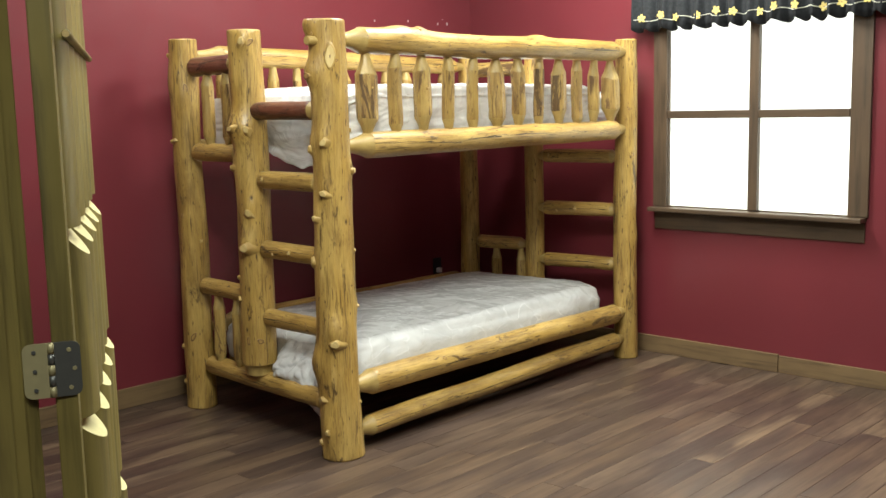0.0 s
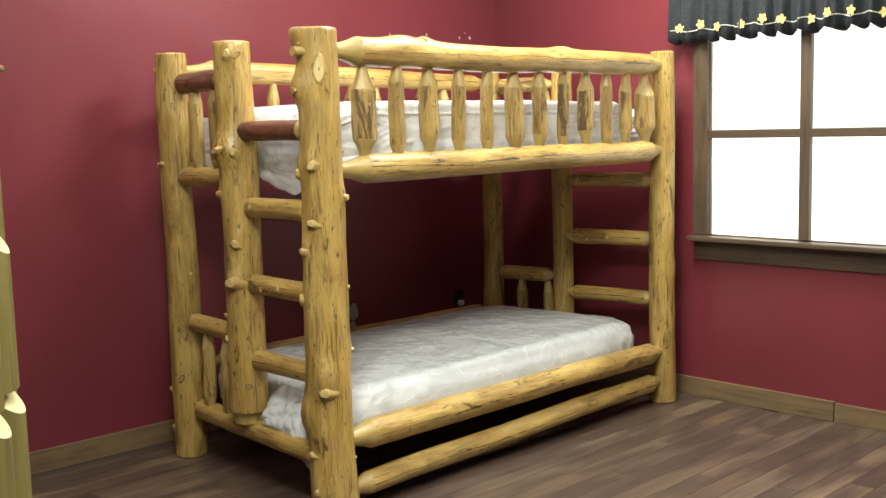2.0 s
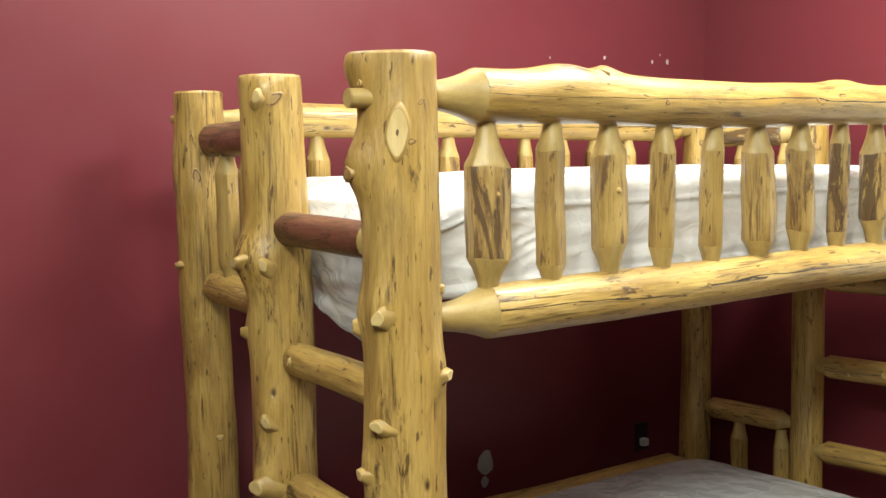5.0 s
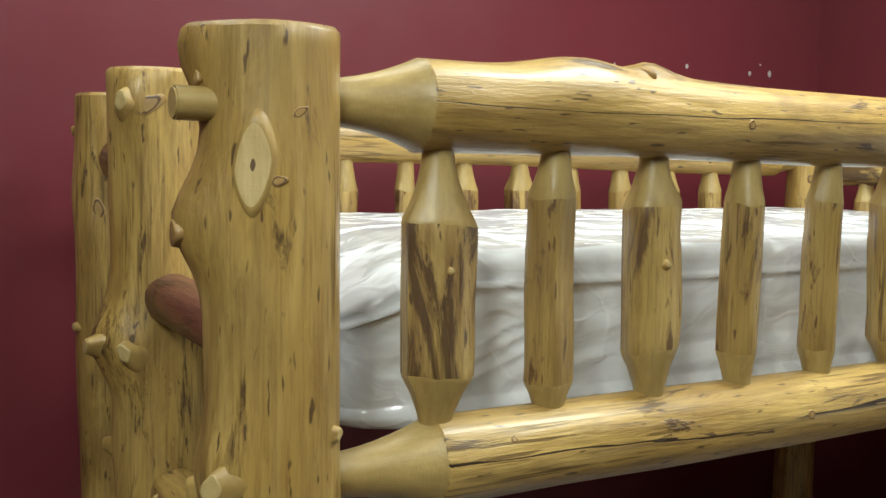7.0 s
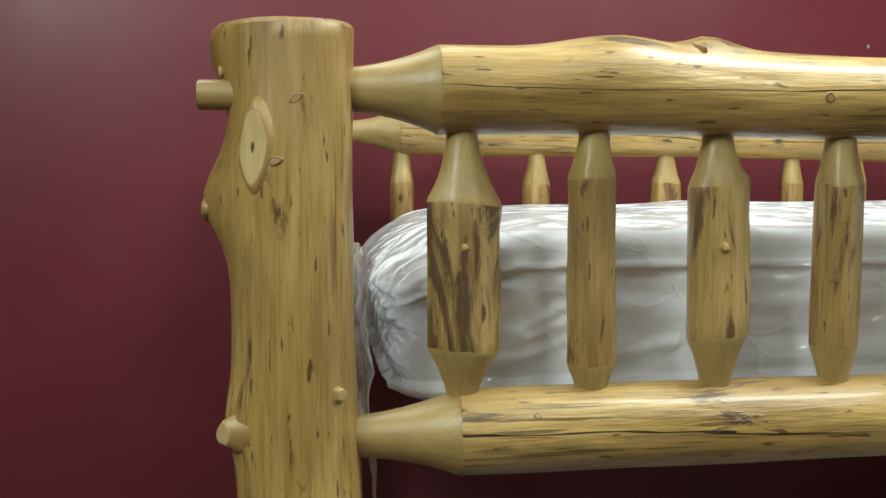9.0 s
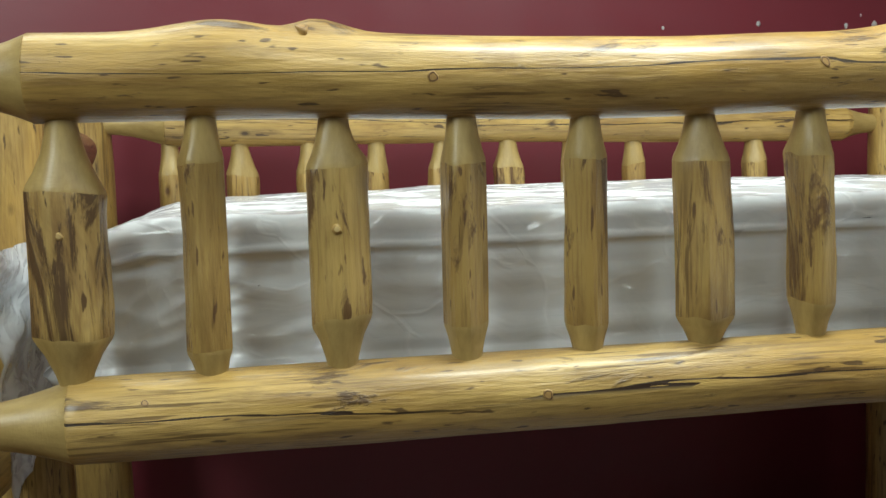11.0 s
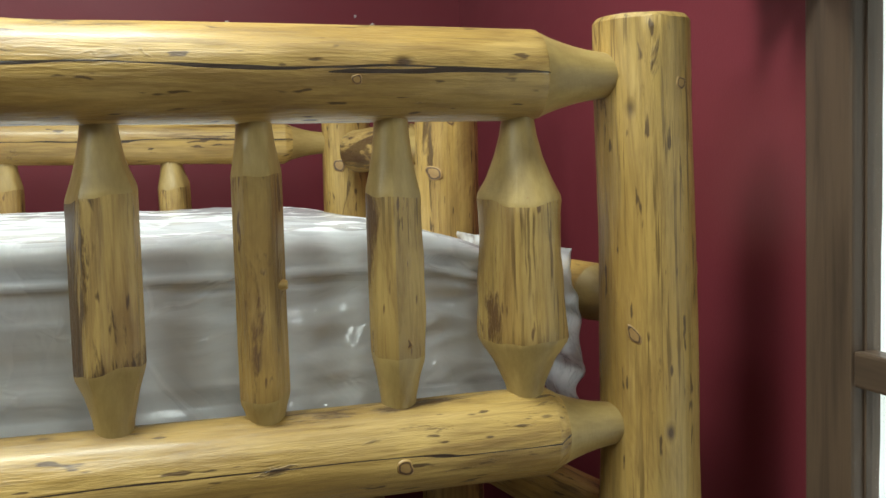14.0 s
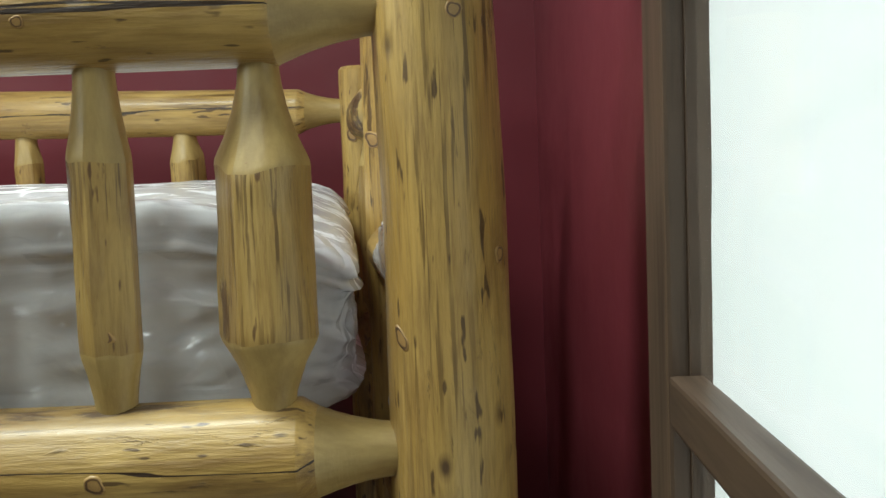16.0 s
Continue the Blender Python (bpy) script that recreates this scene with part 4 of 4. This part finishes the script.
def film_drape(mat_ob, name, x0, x1, y, z1, drop, out, seed):
    """Loose film that hangs off the end of a mattress."""
    bm = bmesh.new()
    nx, nz = 60, 40
    g = []
    for i in range(nx + 1):
        u = i / nx
        col = []
        for k in range(nz + 1):
            v = k / nz
            d = drop * (0.55 + 0.45 * u ** 1.5 + 0.22 * noise.noise((u * 2.6 + seed, 1, 0)) + 0.08 * noise.noise((u * 9 + seed, 4, 0)))
            z = z1 - v * d
            w = (0.4 - abs(noise.noise((u * 3 + v * 2 + seed, v * 2.5, 0)))) * 0.030 * (0.4 + v) + (0.4 - abs(noise.noise((u * 8 + seed, v * 7 + u * 3, 2)))) * 0.014
            col.append(bm.verts.new((x0 + (x1 - x0) * u, y - 0.012 - out * math.sin(v * 2.2) + w, z)))
        g.append(col)
    for i in range(nx):
        for k in range(nz):
            bm.faces.new((g[i][k], g[i + 1][k], g[i + 1][k + 1], g[i][k + 1]))
    ob = part(name, bm, LOOSEFILM, mat_ob, "crumpled loose film", None, True)
    mod = ob.modifiers.new("thick", "SOLIDIFY")
    mod.thickness = 0.002
    return ob


film_drape(upper, "film_flap", XB + 0.12, XF - 0.085, YN + 0.105, 1.50, 0.36, 0.01, 2.0)
film_drape(lower, "film_flap", XB + 0.66, XF - 0.080, YN + 0.105, 0.42, 0.34, 0.11, 6.0)
film_drape(upper, "film_flap", XB + 0.5, XF - 0.085, YF - 0.060, 1.50, 0.22, -0.01, 4.0)

# ---- outlet and wall marks ----
def on_back(y, z, out=0.0):
    return pose(back_x(y) + out, y, z, 0, 0, -ang)


out = empty("wall_outlet", back_x(4.50), 4.50, 0.40, "black wall outlet with a white plug on the red wall", "outlet")
bm = bmesh.new()
box(bm, 0.001, 0.007, -0.036, 0.036, -0.058, 0.058, 0.003)
part("cover_plate", bm, BLACKPLASTIC, out, "", on_back(4.50, 0.42))
bm = bmesh.new()
box(bm, 0.007, 0.035, -0.014, 0.014, -0.030, 0.0, 0.004)
part("plug", bm, WHITEPLASTIC, out, "white plug", on_back(4.50, 0.415))


def filler_patch(y, z, w, h, seed):
    bm = bmesh.new()
    ring = []
    n = 18
    for j in range(n):
        a = 2 * math.pi * j / n
        k = 1 + 0.28 * noise.noise((math.cos(a) * 1.7 + seed, math.sin(a) * 1.7, seed))
        ring.append(bm.verts.new((0.0025, w * math.cos(a) * k, h * math.sin(a) * k)))
    mid = bm.verts.new((0.005, 0, 0))
    for j in range(n):
        bm.faces.new((ring[j], ring[(j + 1) % n], mid))
    bmesh.ops.solidify(bm, geom=list(bm.faces), thickness=0.002)
    return tagged(part("filler_patch", bm, FILLER, None, "", on_back(y, z)), "white filler smear on the red wall", "wall filler", "filler patches on the wall")


filler_patch(3.705, 0.455, 0.036, 0.044, 1)
filler_patch(3.70, 0.385, 0.018, 0.022, 2)
for i, (y, z, s) in enumerate(((4.556, 1.946, 0.006), (4.641, 1.949, 0.008), (4.025, 1.945, 0.004), (4.298, 1.954, 0.006), (4.60, 1.975, 0.003))):
    filler_patch(y, z, s, s * 1.3, 5 + i)


# ---- door ----
def build_door():
    hx, hy = -1.262, 0.610
    fx, fy = -2.195, 1.158
    yaw = math.degrees(math.atan2(fy - hy, fx - hx))
    length = math.hypot(fx - hx, fy - hy)
    # local x runs along the leaf from the hinge, local -y is the slatted face
    m = pose(hx, hy, 0, 0, 0, yaw)
    thing = empty("door_1", hx, hy, 0, "open wooden door faced with half-round slats", "door", "", "structure")
    for x0, x1 in ((0, 0.055), (length - 0.055, length)):
        bm = bmesh.new()
        box(bm, x0, x1, 0.008, 0.046, 0.012, 2.03, 0.003)
        part("stile", bm, DOORWOOD, thing, "", m)
    # panel behind the slats, its dark colour paints the grooves' shade
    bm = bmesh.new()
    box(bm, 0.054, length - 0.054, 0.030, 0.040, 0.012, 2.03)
    part("panel", bm, DOORSHADE, thing, "recessed panel, coloured dark as shade in the grooves", m)
    inner = length - 0.11
    w = inner / 5
    for z0, z1, tip in ((0.03, 0.50, -0.040), (0.496, 0.890, -0.031), (0.886, 1.245, -0.022), (1.241, 2.02, -0.010)):
        for k in range(5):
            cx = 0.055 + w * (k + 0.5)
            bm = bmesh.new()
            prof = [(cx - w * 0.43 * math.cos(a), 0.031 - (0.031 - tip) * math.sin(a)) for a in (math.pi * j / 14 for j in range(15))]
            lo = [bm.verts.new((x, y, z0)) for x, y in prof]
            hi = [bm.verts.new((x, y, z1 - 0.060 * (0.031 - y) / (0.031 - tip) if z1 < 2 else z1)) for x, y in prof]
            bm.faces.new(lo)
            bm.faces.new(hi[::-1]).material_index = 1
            for j in range(15):
                q = (j + 1) % 15
                f = bm.faces.new((lo[j], lo[q], hi[q], hi[j]))
                f.smooth = j < 14
            bmesh.ops.recalc_face_normals(bm, faces=bm.faces)
            part("slat", bm, [DOORWOOD, SLATEND], thing, "", m).data.set_sharp_from_angle(angle=radians(40))
    log("dowel", m @ Vector((0.03, -0.013, 1.585)), m @ Vector((length - 0.02, -0.013, 1.59)), 0.008, 0.008, thing, DOORWOOD, seed=4, wobble=0.02, bend=0.0, seg=14, step=0.1, chamfer=0.002)
    return thing, m


door, door_m = build_door()
# jamb and partition
jamb = empty("door_frame", -1.36, 0.45, 0, "olive brown wooden door jamb with stepped edges", "door frame", "", "structure")
for x0, x1, y0, y1, z1 in ((-1.45, -1.310, 0.30, 0.552, 2.10), (-1.310, -1.298, 0.30, 0.522, 2.10), (-1.298, -1.284, 0.30, 0.492, 2.10)):
    bm = bmesh.new()
    box(bm, x0, x1, y0, y1, 0, z1, 0.003)
    part("jamb_board", bm, DOORWOOD, jamb)
slab("wall_stub", [(-1.44, -4.99), (-1.32, -4.99), (-1.32, 0.298), (-1.44, 0.298)], -0.004, CEIL - 0.002, NEUTRAL, "plain partition beside the door", "wall")


def leaf_plate(bm, y0, y1, h):
    r = 0.014
    out = 1 if abs(y1) > abs(y0) else -1
    edge, inner = (y1, y0) if out > 0 else (y0, y1)
    pts = [(inner, -h / 2)] + [(edge - out * r + out * r * math.sin(a), -h / 2 + r - r * math.cos(a)) for a in (math.pi / 2 * k / 6 for k in range(7))]
    pts += [(edge - out * r + out * r * math.cos(a), h / 2 - r + r * math.sin(a)) for a in (math.pi / 2 * k / 6 for k in range(7))] + [(inner, h / 2)]
    lo = [bm.verts.new((-0.0015, y, z)) for y, z in pts]
    hi = [bm.verts.new((0.0015, y, z)) for y, z in pts]
    bm.faces.new(lo)
    bm.faces.new(hi)
    for k in range(len(pts)):
        q = (k + 1) % len(pts)
        bm.faces.new((lo[k], lo[q], hi[q], hi[k]))
    bmesh.ops.recalc_face_normals(bm, faces=bm.faces)


hinge = empty("hinge", -1.285, 0.566, 1.0, "metal butt hinge between door and jamb", "hinge")
eye_dir = math.degrees(math.atan2(-0.25 - 0.566, 0.43 + 1.285))
mh = pose(-1.281, 0.566, 1.003, 0, 0, eye_dir)
bm = bmesh.new()
leaf_plate(bm, -0.047, -0.004, 0.098)
part("jamb_leaf", bm, NICKEL, hinge, "bright nickel leaf", mh)
bm = bmesh.new()
leaf_plate(bm, 0.004, 0.049, 0.098)
part("door_leaf", bm, STEEL, hinge, "dark steel leaf", mh)
for k in range(5):
    bm = bmesh.new()
    bmesh.ops.create_cone(bm, cap_ends=True, segments=14, radius1=0.006, radius2=0.006, depth=0.0186)
    part("knuckle", bm, STEEL if k % 2 else NICKEL, hinge, "", mh @ pose(0.001, 0, -0.0392 + 0.0196 * k), True)
for y, mat in ((-0.028, STEEL), (0.030, NICKEL)):
    for z in (-0.034, 0.0, 0.034):
        bm = bmesh.new()
        bmesh.ops.create_cone(bm, cap_ends=True, segments=12, radius1=0.0042, radius2=0.0036, depth=0.003)
        part("screw", bm, mat, hinge, "", mh @ pose(0.002, y + (0.008 if z == 0 and y > 0 else 0), z, 0, 90, 0))

# ---- floor planks ----
PW, PL = 0.100, 1.22
bm = bmesh.new()
box(bm, -PW / 2 + 0.0005, PW / 2 - 0.0005, -PL / 2 + 0.0006, PL / 2 - 0.0006, -0.0035, 0.0, 0.0012)
first = part("plank", bm, FLOOR, floor, "", pose(9, 9, 0))
plank_mesh = first.data
rnd = random.Random(12)
count = 0
x = -4.16
while x < 0.9:
    shift = rnd.random() * PL
    y = -0.9 + shift - PL
    while y < 4.84:
        y0, y1 = max(y, -0.9), min(y + PL, 4.853)
        if y1 - y0 > 0.05 and count < 300:
            ob = first if count == 0 else new("plank", plank_mesh)
            ob.parent = floor
            ob.matrix_basis = Matrix.Translation((x, (y0 + y1) / 2, 0)) @ Matrix.Diagonal((1, (y1 - y0) / PL, 1, 1))
            count += 1
        y += PL
    x += PW
